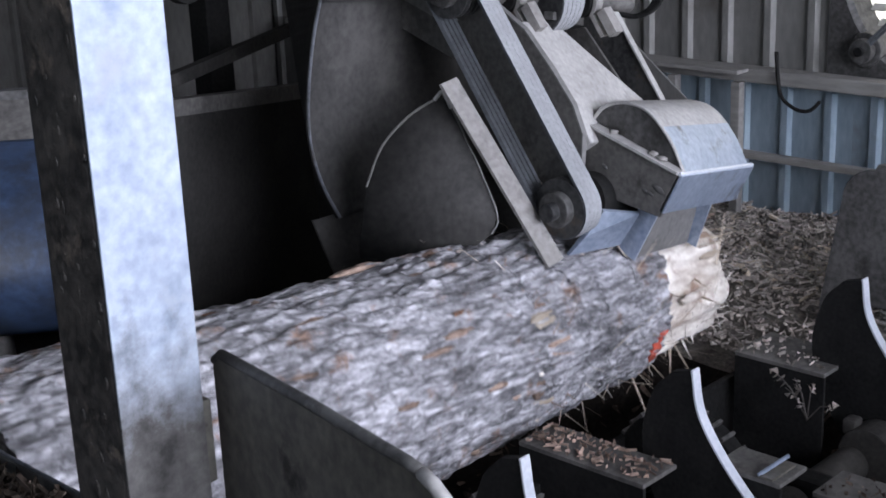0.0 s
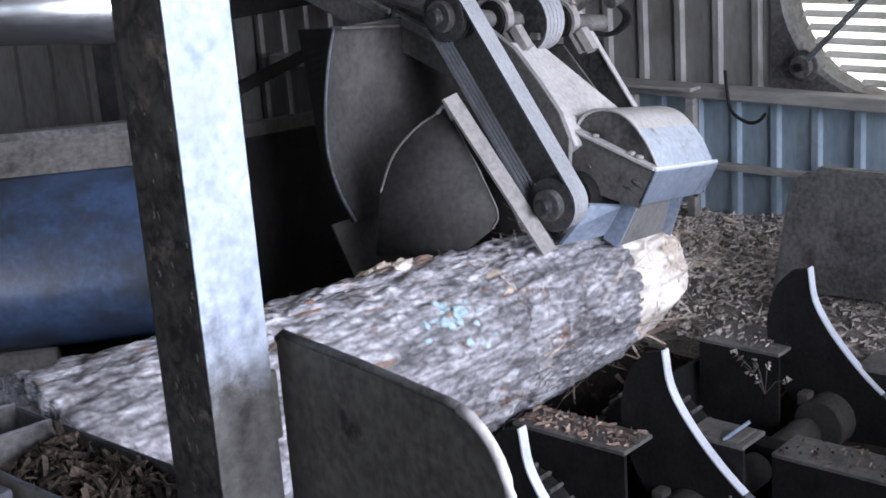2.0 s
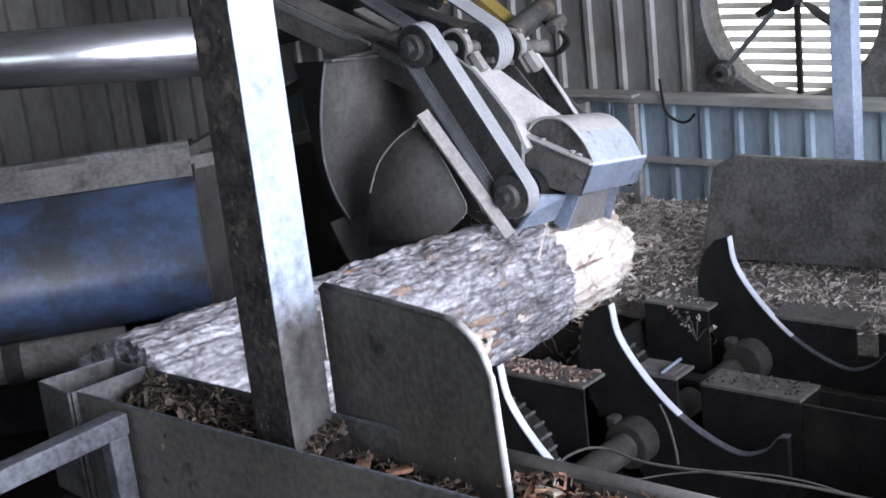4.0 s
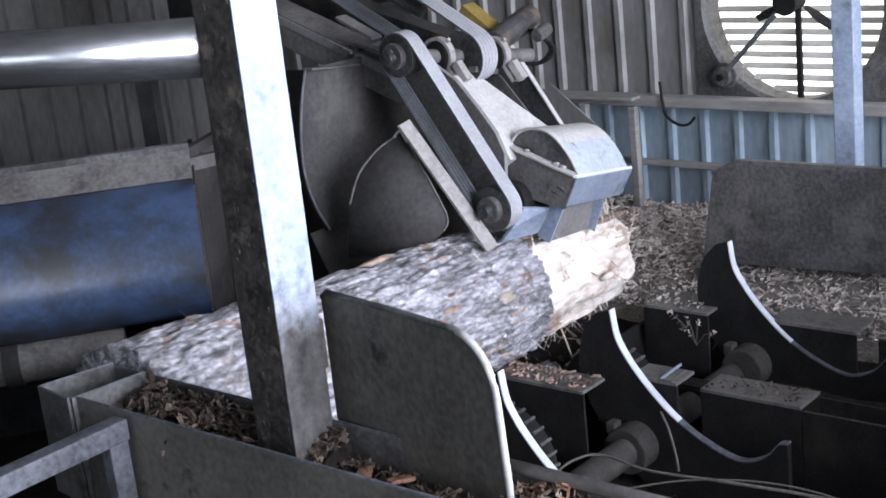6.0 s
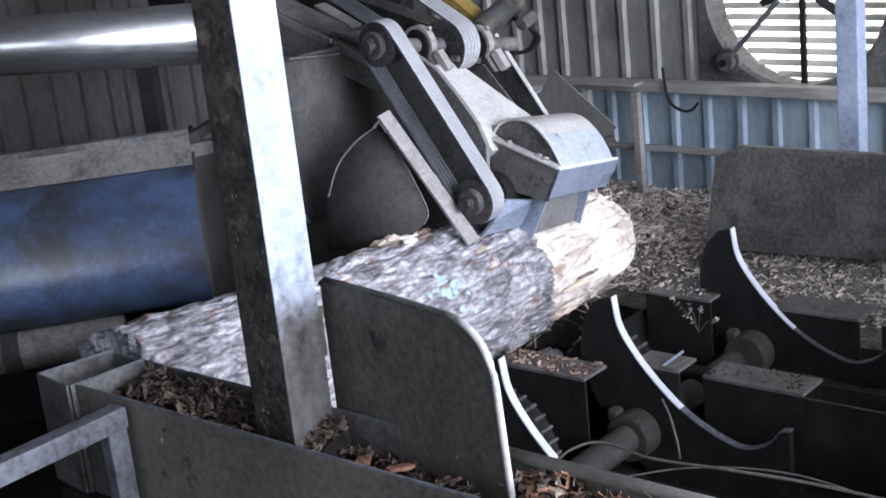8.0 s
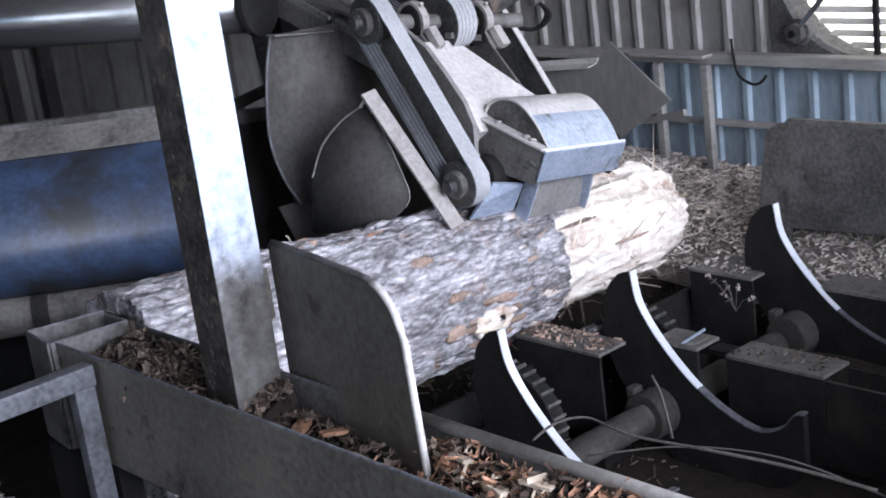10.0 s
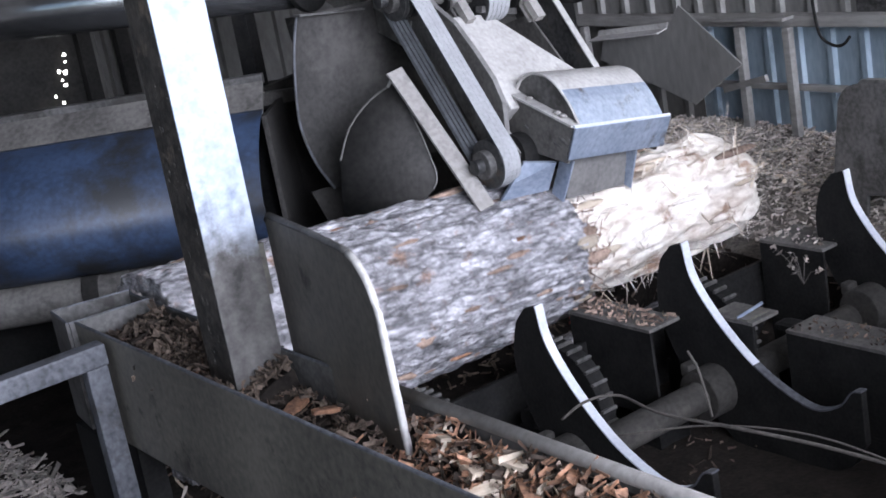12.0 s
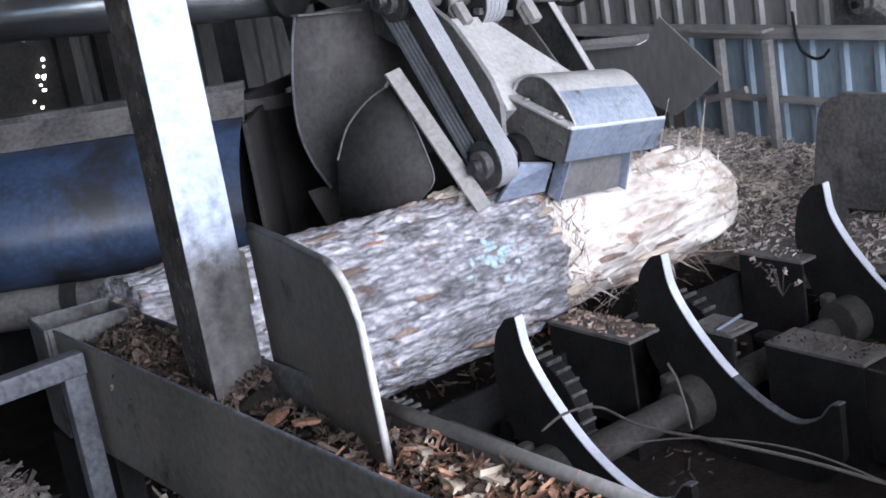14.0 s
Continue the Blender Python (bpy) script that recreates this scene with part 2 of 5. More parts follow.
POST_FRONT = toned_foot("post_toned_front", POST_LIT, (0.115, 0.108, 0.102), 0.53, 0.08, 0.42)

# ---------------------------------------------------------------- mesh helpers


def mesh_of(name, bm, material, smooth=False):
    me = bpy.data.meshes.new(name)
    bm.normal_update()
    bm.to_mesh(me)
    bm.free()
    for mm in (material if isinstance(material, (list, tuple)) else [material]):
        me.materials.append(mm)
    if smooth:
        me.polygons.foreach_set("use_smooth", [True] * len(me.polygons))
    return me


def part(name, bm, material, parent, label="", smooth=False):
    ob = new(name, mesh_of(name, bm, material, smooth))
    ob.parent = parent
    if label:
        tagged(ob, label)
    return ob


def thing(name, label, category, at=(0, 0, 0), group="", kind="", turn=0):
    ob = new(name)
    ob.matrix_world = pose(*at, 0, 0, turn)
    ob.empty_display_size = 0.1
    return tagged(ob, label, category, group, kind)


def solid(name, bm, material, label, category, at=(0, 0, 0), group="", kind="", turn=0, smooth=False):
    ob = new(name, mesh_of(name, bm, material, smooth))
    ob.matrix_world = pose(*at, 0, 0, turn)
    return tagged(ob, label, category, group, kind)


def bevel(bm, w, seg=2):
    if w:
        bmesh.ops.bevel(bm, geom=[e for e in bm.edges if e.calc_face_angle(0) > 0.6], offset=w, segments=seg, profile=0.6, affect="EDGES")
    return bm


def box(x0, x1, y0, y1, z0, z1, w=0.003, bm=None):
    b = bm or bmesh.new()
    n = bmesh.ops.create_cube(b, size=1, matrix=Matrix.Translation(((x0 + x1) / 2, (y0 + y1) / 2, (z0 + z1) / 2)) @ Matrix.Diagonal((x1 - x0, y1 - y0, z1 - z0, 1)))
    if not bm:
        bevel(b, w)
    return b


def rod(a, b, r, seg=20, r2=None, bm=None, w=0.0):
    """Closed round bar from a to b."""
    a, b = Vector(a), Vector(b)
    m = Matrix.Translation((a + b) / 2) @ (b - a).to_track_quat("Z", "Y").to_matrix().to_4x4()
    out = bm or bmesh.new()
    bmesh.ops.create_cone(out, cap_ends=True, segments=seg, radius1=r, radius2=r if r2 is None else r2, depth=(b - a).length, matrix=m)
    if w and not bm:
        bevel(out, w)
    return out


def beam(a, b, wide, high, w=0.003, up=(0, 0, 1)):
    """Square bar from a to b."""
    a, b = Vector(a), Vector(b)
    d = (b - a).normalized()
    s = d.cross(Vector(up)).normalized()
    u = s.cross(d)
    bm = bmesh.new()
    vs = [bm.verts.new(p + s * i * wide / 2 + u * j * high / 2) for p in (a, b) for i, j in ((-1, -1), (1, -1), (1, 1), (-1, 1))]
    for q in ((3, 2, 1, 0), (4, 5, 6, 7), (0, 1, 5, 4), (1, 2, 6, 5), (2, 3, 7, 6), (3, 0, 4, 7)):
        bm.faces.new([vs[k] for k in q])
    return bevel(bm, w)


def prism(outline, thick, w=0.002):
    """Plate in the local y-z plane from an outline of (y, z), extruded by thick along +x."""
    bm = bmesh.new()
    f = bm.faces.new([bm.verts.new((0, y, z)) for y, z in outline])
    r = bmesh.ops.extrude_face_region(bm, geom=[f])
    bmesh.ops.translate(bm, verts=[v for v in r["geom"] if isinstance(v, bmesh.types.BMVert)], vec=(thick, 0, 0))
    bmesh.ops.recalc_face_normals(bm, faces=bm.faces)
    return bevel(bm, w, 1)


def ribbon(points, side, thick):
    """Bent sheet: a strip that follows points, side is its width vector, with thickness along the strip's normal."""
    pts, side = [Vector(p) for p in points], Vector(side)
    bm = bmesh.new()
    rows = []
    for k, p in enumerate(pts):
        t = (pts[min(k + 1, len(pts) - 1)] - pts[max(k - 1, 0)]).normalized()
        nrm = t.cross(side).normalized() * thick / 2
        rows.append([bm.verts.new(p + nrm), bm.verts.new(p + side + nrm), bm.verts.new(p + side - nrm), bm.verts.new(p - nrm)])
    for a, b in zip(rows, rows[1:]):
        for k in range(4):
            bm.faces.new((a[k], a[(k + 1) % 4], b[(k + 1) % 4], b[k]))
    bm.faces.new(rows[0][::-1])
    bm.faces.new(rows[-1])
    bmesh.ops.recalc_face_normals(bm, faces=bm.faces)
    return bm


def tube(points, r, seg=8):
    """Round bar along a polyline."""
    pts = [Vector(p) for p in points]
    bm = bmesh.new()
    rings = []
    for k, p in enumerate(pts):
        t = (pts[min(k + 1, len(pts) - 1)] - pts[max(k - 1, 0)]).normalized()
        s = t.cross(Vector((0.13, 0.21, 0.97))).normalized()
        u = s.cross(t)
        rk = r[min(k, len(r) - 1)] if isinstance(r, (list, tuple)) else r
        rings.append([bm.verts.new(p + (s * math.cos(a) + u * math.sin(a)) * rk) for a in [math.tau * j / seg for j in range(seg)]])
    for a, b in zip(rings, rings[1:]):
        for j in range(seg):
            bm.faces.new((a[j], a[(j + 1) % seg], b[(j + 1) % seg], b[j]))
    bm.faces.new(rings[0][::-1])
    bm.faces.new(rings[-1])
    bmesh.ops.recalc_face_normals(bm, faces=bm.faces)
    return bm


def smooth_line(ctrl, n=8):
    """Catmull-Rom through control points."""
    c = [Vector(p) for p in ctrl]
    c = [c[0] * 2 - c[1]] + c + [c[-1] * 2 - c[-2]]
    out = []
    for i in range(1, len(c) - 2):
        for k in range(n):
            t = k / n
            a, b, d, e = c[i - 1], c[i], c[i + 1], c[i + 2]
            out.append(0.5 * (2 * b + (d - a) * t + (2 * a - 5 * b + 4 * d - e) * t * t + (3 * b - a - 3 * d + e) * t ** 3))
    return out + [c[-2]]


def scatter_mesh(name, spots, size, material, label, seed, flat=0.35, lift=0.012, thin=0.10, slim=(0.07, 0.30)):
    """Loose flakes lying about, joined: spots(rng) gives a place; size = shortest, longest."""
    rng = random.Random(seed)
    verts, faces = [], []
    for place in spots(rng):
        ln = rng.uniform(*size) * rng.choice((0.6, 0.8, 1, 1, 1.3))
        wd, th = ln * rng.uniform(*slim), ln * thin * rng.uniform(0.3, 1)
        rot = Euler((rng.gauss(0, flat), rng.gauss(0, flat), rng.uniform(0, math.tau))).to_matrix()
        base = len(verts)
        ends = [rng.uniform(0.05, 1) for _ in range(4)]
        for sx, sy, k in ((-1, -1, 0), (1, -1, 1), (1, 1, 2), (-1, 1, 3)):
            for sz in (0, 1):
                p = Vector((sx * ln / 2 * (0.7 + 0.3 * ends[k]), sy * wd / 2 * ends[k], sz * th + rng.uniform(-0.2, 0.2) * th))
                verts.append(Vector(place) + rot @ p + Vector((0, 0, lift * rng.random())))
        b = base
        faces += [(b, b + 6, b + 4, b + 2), (b + 1, b + 3, b + 5, b + 7), (b, b + 2, b + 3, b + 1), (b + 2, b + 4, b + 5, b + 3), (b + 4, b + 6, b + 7, b + 5), (b + 6, b, b + 1, b + 7)]
    me = bpy.data.meshes.new(name)
    me.from_pydata(verts, [], faces)
    me.materials.append(material)
    return tagged(new(name, me), label, "bark litter", kind="stuff")

# ---------------------------------------------------------------- the shed
def rolling(x, y):
    """Height of the litter-covered ground."""
    rise = 0.52 * max(0.0, min(1.0, (x - 4.45) / 0.5)) if y > 1.2 else 0.0
    rise *= max(0.0, min(1.0, (5.6 - y) / 1.2))
    return rise + 0.05 * noise.noise(Vector((x * 1.3, y * 1.3, 0))) + 0.025 * noise.noise(Vector((x * 5, y * 5, 2)))


def ground():
    bm = bmesh.new()
    xs = [-300, -40, -8] + [-3 + 0.12 * i for i in range(76)] + [8, 40, 300]
    ys = [-300, -40, -8] + [-3.2 + 0.12 * i for i in range(76)] + [8, 40, 300]
    grid = [[bm.verts.new((x, y, rolling(x, y) if -3 < x < 5.7 and -3 < y < 5.7 else -0.05)) for y in ys] for x in xs]
    for i in range(len(xs) - 1):
        for j in range(len(ys) - 1):
            bm.faces.new((grid[i][j], grid[i + 1][j], grid[i + 1][j + 1], grid[i][j + 1]))
    solid("ground", bm, EARTH, "brown earth floor covered with bark litter", "ground", kind="structure", smooth=True)


ground()


def ribbed_sheet(width, height, pitch=0.175, rib=0.024, depth=0.020):
    """Ribbed cladding sheet in the local y-z plane, ribs standing out towards -x."""
    bm = bmesh.new()
    prof, y = [], 0.0
    while y < width - 1e-6:
        e = min(pitch, width - y)
        for dy, dx in ((0, 0), (e * 0.5 - rib, 0), (e * 0.5 - rib * 0.55, -depth), (e * 0.5 + rib * 0.55, -depth), (e * 0.5 + rib, 0)):
            prof.append((dx, y + dy))
        y += pitch
    prof.append((0, width))
    rows = [[bm.verts.new((x + off, yy, z)) for x, yy in prof] for off, z in ((0, 0), (0, height), (0.012, height), (0.012, 0))]
    for a, b in zip(rows, rows[1:] + rows[:1]):
        for k in range(len(prof) - 1):
            bm.faces.new((a[k], a[k + 1], b[k + 1], b[k]))
    bmesh.ops.recalc_face_normals(bm, faces=bm.faces)
    return bm


def sheet_wall(name, label, at, turn, strips, opening=None):
    """Wall of ribbed sheets. strips: (y0, y1, z0, z1, material)."""
    root = thing(name, label, "wall", at, kind="structure", turn=turn)
    for y0, y1, z0, z1, m in strips:
        ob = part("cladding_sheet", ribbed_sheet(y1 - y0, z1 - z0), m, root)
        ob.location = (0 if m is GALV else -0.016, y0, z0)
    return root


# wall with the exhaust fan, ribs facing the machine
FANY, FANZ, FANR = 2.825, 1.445, 0.415
upper = []
for k in range(9):
    y0 = -3.1 + k * 1.05
    if y0 + 1.05 > FANY - FANR - 0.05 and y0 < FANY + FANR + 0.05:
        continue
    upper.append((y0, y0 + 1.05, 1.03, 3.6, DULL_SHEET))
skip = [(-3.1 + k * 1.05, -3.1 + (k + 1) * 1.05) for k in range(9) if -3.1 + (k + 1) * 1.05 > FANY - FANR - 0.05 and -3.1 + k * 1.05 < FANY + FANR + 0.05]
lo, hi = skip[0][0], skip[-1][1]
upper += [(lo, FANY - FANR - 0.03, 1.03, 3.6, DULL_SHEET), (FANY + FANR + 0.03, hi, 1.03, 3.6, DULL_SHEET), (FANY - FANR - 0.03, FANY + FANR + 0.03, FANZ + FANR + 0.03, 3.6, DULL_SHEET)]
# the last two lower sheets take the shaded tone as well
lower = [(-3.1 + k * 1.05, -2.05 + k * 1.05, -0.1, 1.03, GALV if k < 7 else SHADED_SHEET) for k in range(9)]
sheet_wall("wall_fan", "grey ribbed steel cladding, bluish below the girt", (5.66, 0, 0), 0, lower + upper)
sheet_wall("wall_back", "dull grey ribbed steel wall behind the machines, shade put into its tone", (-3, 6.3, 0), -90, [(k * 1.1, k * 1.1 + 1.1, -0.1, 3.6, SHADED_SHEET) for k in range(8)])
# unseen wall; its top edge trims the added fill light
sheet_wall("wall_side", "unseen dull grey ribbed side wall that limits the added fill light", (-3.0, -3.1, 0), 0, [(k * 1.05, k * 1.05 + 1.05, -0.1, 2.1, DULL_SHEET) for k in range(9)])
solid("ceiling", box(-3.2, 5.9, -3.3, 6.5, 3.6, 3.68), DULL_SHEET, "dull steel roof sheeting", "ceiling", kind="structure")
solid("wall_open_side", box(-3.2, 5.9, -3.25, -3.1, -0.1, 1.2), DULL_SHEET, "low wall below the open side of the shed", "wall", kind="structure")

patch = thing("wall_patch", "black boarded patch in the back wall", "wall", kind="structure")
part("board", box(2.75, 3.45, 6.262, 6.272, 0.55, 1.75, 0.002), HAZE_BLACK, patch)
for x in (2.86, 3.42, 3.62):
    part("stud", box(x, x + 0.07, 6.20, 6.258, -0.05, 2.4, 0.004), HAZE_BLACK, patch)

rails = thing("wall_girt", "weathered grey rails along the ribbed wall", "wall rail", kind="structure")
part("rail", box(5.54, 5.615, -3.0, 6.1, 0.995, 1.045, 0.006), GIRT, rails)
part("shelf_board", box(5.46, 5.538, 3.55, 3.98, 1.035, 1.05, 0.004), GIRT, rails)
part("rail", box(5.57, 5.61, 2.0, 6.0, 0.705, 0.73, 0.004), GIRT, rails)
for y in (3.595, 3.87, 4.9, 2.0):
    part("upright", box(5.52, 5.558, y - 0.018, y + 0.018, 0.3, 0.995, 0.003), GIRT, rails)
solid("loose_hose", tube(smooth_line([(5.52, 3.43, 1.12), (5.52, 3.42, 1.02), (5.52, 3.40, 0.957), (5.52, 3.34, 0.923), (5.52, 3.29, 0.928), (5.53, 3.26, 0.96)]), 0.007),
      SHADE_BLACK, "thin grey hose sagging from the wall rail", "hose", smooth=True)
solid("loose_lath", beam((5.45, 3.66, 0.79), (5.50, 3.96, 0.715), 0.02, 0.03), GIRT, "grey lath leaning on the lower wall rail", "lath")


def exhaust_fan():
    root = thing("exhaust_fan", "large belt-driven wall fan with backlit louvre slats", "fan", (5.66, FANY, FANZ))
    bm = bmesh.new()
    for k in range(48):
        a0, a1 = math.tau * k / 48, math.tau * (k + 1) / 48
        ring = []
        for a in (a0, a1):
            c, s = math.cos(a), math.sin(a)
            sq = min(1 / max(abs(c), 1e-6), 1 / max(abs(s), 1e-6)) * (FANR + 0.05)
            ring.append([bm.verts.new((-0.035, c * sq, s * sq)), bm.verts.new((-0.035, c * (FANR + 0.015), s * (FANR + 0.015))), bm.verts.new((-0.015, c * FANR, s * FANR)), bm.verts.new((0.10, c * FANR, s * FANR))])
        for q in range(3):
            bm.faces.new((ring[0][q], ring[1][q], ring[1][q + 1], ring[0][q + 1]))
    bmesh.ops.remove_doubles(bm, verts=bm.verts, dist=1e-5)
    bmesh.ops.recalc_face_normals(bm, faces=bm.faces)
    part("housing", bm, GUARD_STEEL, root, "dark steel fan shroud")
    for k in range(16):
        z = -FANR + 0.03 + k * 0.051
        half = math.sqrt(max(0.004, FANR ** 2 - z ** 2)) - 0.006
        ob = part("louvre_slat", beam((0, -half, 0), (0, half, 0), 0.034, 0.004, 0, up=(-0.75, 0, 1)), SLAT, root)
        ob.location = (0.085, 0, z)
    part("centre_bar", box(0.04, 0.06, -0.012, 0.012, -FANR, FANR, 0.002), SHADE_BLACK, root)
    for a in (0.1, math.tau / 3 + 0.1, 2 * math.tau / 3 + 0.1):
        bl = bmesh.new()
        vs = []
        for k in range(7):
            r = 0.05 + k * 0.026
            wd = 0.007 + 0.012 * math.sin(k / 6 * 2.6)
            for s in (-1, 1):
                vs.append(bl.verts.new((s * wd * 0.45, s * wd, r)))
        for k in range(6):
            bl.faces.new((vs[2 * k], vs[2 * k + 1], vs[2 * k + 3], vs[2 * k + 2]))
        bmesh.ops.solidify(bl, geom=bl.faces[:], thickness=0.004)
        bmesh.ops.rotate(bl, verts=bl.verts, matrix=Matrix.Rotation(a, 3, "X"))
        ob = part("blade", bl, DARK_STEEL, root)
        ob.location = (0.03, 0, 0.02)
    part("hub", rod((-0.06, 0, 0.02), (0.05, 0, 0.02), 0.042, 24, w=0.006), SHADE_BLACK, root)
    part("hub_pulley", rod((-0.085, 0, 0.02), (-0.062, 0, 0.02), 0.055, 28, w=0.004), SHADE_BLACK, root)
    mp = part("motor_pulley", rod((-0.085, 0.32, -0.308), (-0.05, 0.32, -0.308), 0.042, 24, w=0.004), GUARD_STEEL, root, "round belt pulley of the fan motor")
    part("motor", rod((-0.05, 0.32, -0.308), (0.02, 0.32, -0.308), 0.06, 24, w=0.006), GUARD_STEEL, root)
    part("pulley_hub", rod((-0.10, 0.32, -0.308), (-0.085, 0.32, -0.308), 0.016, 16), SHADE_BLACK, mp)
    for s in (-1, 1):
        part("drive_belt", beam((-0.074, 0.32 - s * 0.026, -0.308 + s * 0.035), (-0.074, -s * 0.045, 0.02 + s * 0.055), 0.008, 0.01, 0), BELT, root)
    return root


exhaust_fan()
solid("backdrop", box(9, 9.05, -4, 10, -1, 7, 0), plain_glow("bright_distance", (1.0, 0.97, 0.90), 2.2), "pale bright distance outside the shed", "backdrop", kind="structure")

pole = thing("roof_pole", "galvanised steel roof pole near the ribbed wall", "pole", (5.15, 2.35, 0.4))
part("shaft", box(-0.04, 0.04, -0.045, 0.045, 0, 3.2, 0.006), WORN_STEEL, pole)
part("base_plate", box(-0.08, 0.08, -0.09, 0.09, 0.0, 0.012, 0.002), RUSTY, pole)

# ---------------------------------------------------------------- post, trough, stop plate, hand rail
post = thing("steel_post", "square steel roof post, scuffed front coloured as lit, rusty side as shaded", "post", (2.115, 2.42, 0.73))
part("tube", box(0.003, 0.14, 0.002, 0.135, 0, 2.80, 0.008), POST_SHADED_RUST, post)
part("front_face", box(0.002, 0.139, -0.0035, 0.001, 0.0, 2.80, 0.002), POST_FRONT, post, "scuffed front face with its lit tone put into the paint")
rng = random.Random(9)
for k in range(70):
    y, z, r = rng.uniform(0.012, 0.125), rng.uniform(0.1, 1.6), rng.uniform(0.002, 0.008)
    sp = bmesh.new()
    bmesh.ops.create_icosphere(sp, subdivisions=1, radius=r, matrix=Matrix.Translation((0.003, y, z)) @ Matrix.Diagonal((0.35, 1, rng.uniform(1, 2.5), 1)))
    part("rust_blister", sp, POST_SHADED_RUST, post)
part("side_lug", box(0.139, 0.155, 0.0, 0.02, 0.34, 0.47, 0.004), RUSTY, post, "torn rusty steel lug")

trough = thing("bark_trough", "dark steel channel trough filled with bark chips", "trough", (2.03, 0, 0.62))
part("near_wall", box(0, 0.010, 0.4, 3.175, 0.0, 0.318, 0.003), RUSTY, trough)
part("far_wall", box(0.220, 0.230, 0.4, 3.30, 0.0, 0.31, 0.003), GUARD_STEEL, trough)
part("floor_plate", box(0.011, 0.219, 0.4, 3.28, 0.10, 0.11, 0.002), SHADE_BLACK, trough)
part("end_plate", beam((0.008, 3.358, 0.16), (0.224, 3.305, 0.16), 0.008, 0.32, 0.002), GUARD_STEEL, trough)
part("divider", beam((-0.012, 3.185, 0.16), (0.218, 3.155, 0.16), 0.008, 0.32, 0.002), GUARD_STEEL, trough)
part("side_plate", beam((0.004, 3.358, 0.16), (-0.016, 3.192, 0.16), 0.008, 0.32, 0.002), GUARD_STEEL, trough)
for a, b in (((0.008, 3.358), (0.224, 3.305)), ((-0.012, 3.185), (0.218, 3.155)), ((0.004, 3.358), (-0.016, 3.192))):
    part("rim", rod((*a, 0.321), (*b, 0.321), 0.0035, 8), RAIL_PAINT, trough, "rubbed upper edge")
part("rim", rod((0.005, 0.4, 0.318), (0.005, 3.18, 0.318), 0.005, 8), RAIL_PAINT, trough)
part("rim", rod((0.225, 2.0, 0.312), (0.225, 3.30, 0.312), 0.0035, 8), RAIL_PAINT, trough, "rubbed upper edge")
part("lip_tube", rod((0.226, 0.4, 0.31), (0.226, 2.0, 0.31), 0.015, 14), STRIP_DUST, trough, "round scuffed rim bar", smooth=True)
for y in (0.7, 3.0):
    part("leg", box(0.02, 0.09, y, y + 0.07, -0.62, 0.0, 0.004), SHADE_BLACK, trough)
part("cross_leg", box(-0.03, 0.02, 3.08, 3.30, -0.62, 0.0, 0.004), SHADE_BLACK, trough)


def stop_plate():
    root = thing("stop_plate", "upright dark steel plate with a rounded corner and worn edge", "plate", (2.30, 2.45, 0.80))
    d = Vector((-0.122, -0.65, 0)).normalized()
    L, Hh, r = 0.655, 0.455, 0.14
    pts = [(0, 0.0), (0, Hh - 0.015)]
    pts += [(0.02, Hh), (L * 0.4, Hh + 0.006), (L * 0.62, Hh + 0.006)]
    for k in range(9):
        a = math.pi / 2 * k / 8
        pts.append((L - 0.02 - r + r * math.sin(a), Hh + 0.006 - r + r * math.cos(a)))
    pts += [(L - 0.012, 0.2), (L, 0.0), (L - 0.2, 0.0), (L - 0.4, 0.0)]
    nrm = Vector((d.y, -d.x, 0))
    bm = bmesh.new()
    f = bm.faces.new([bm.verts.new(d * a + Vector((0, 0, b))) for a, b in pts])
    ex = bmesh.ops.extrude_face_region(bm, geom=[f])
    bmesh.ops.translate(bm, verts=[v for v in ex["geom"] if isinstance(v, bmesh.types.BMVert)], vec=-nrm * 0.012)
    bmesh.ops.recalc_face_normals(bm, faces=bm.faces)
    part("sheet", bevel(bm, 0.002, 1), RUSTY, root)
    rim = [d * a + Vector((0, 0, b)) - nrm * 0.006 for a, b in pts[1:-2]]
    part("rounded_edge", tube(rim[:6], 0.0085, 8), GUARD_STEEL, root, smooth=True)
    part("worn_edge", tube(rim[5:], 0.009, 8), DUSTY_STEEL, root, "pale worn plate edge", smooth=True)


stop_plate()

rail = thing("hand_rail", "grey square-tube hand rail with scuffed paint", "rail", (2.015, 2.993, 0.027))
part("top_bar", box(-1.6, 0.0, -0.055, 0.0, 0.845, 0.905, 0.006), RAIL_PAINT, rail)
part("post", box(-0.065, -0.004, -0.05, -0.004, -0.06, 0.845, 0.006), RAIL_PAINT, rail)

# ---------------------------------------------------------------- blue machine with pipe behind the log
mach = thing("blue_hopper", "blue painted steel hopper with a dusty ledge on top", "machine", (3.05, 3.93, 0), turn=-40)
face = [(q.x, 0, q.z) for q in smooth_line([(0.0, 0, 1.235), (-0.10, 0, 1.20), (-0.22, 0, 1.11), (-0.29, 0, 0.98), (-0.26, 0, 0.87), (-0.17, 0, 0.79), (0.0, 0, 0.74), (0.22, 0, 0.72)], 6)]
part("curved_face", ribbon([(-2.6, p[0], p[2]) for p in face], (2.68, 0, 0), 0.008), BLUE, mach, smooth=True)
part("ledge", beam((-2.6, 0.05, 1.27), (0.08, 0.05, 1.27), 0.14, 0.012, 0.002, up=(0, -0.9, 1)), FILM_STEEL, mach, "ledge under a film of dust")
part("ledge_edge", rod((-2.6, 0.0, 1.227), (0.08, 0.0, 1.227), 0.006, 8), WORN_STEEL, mach)
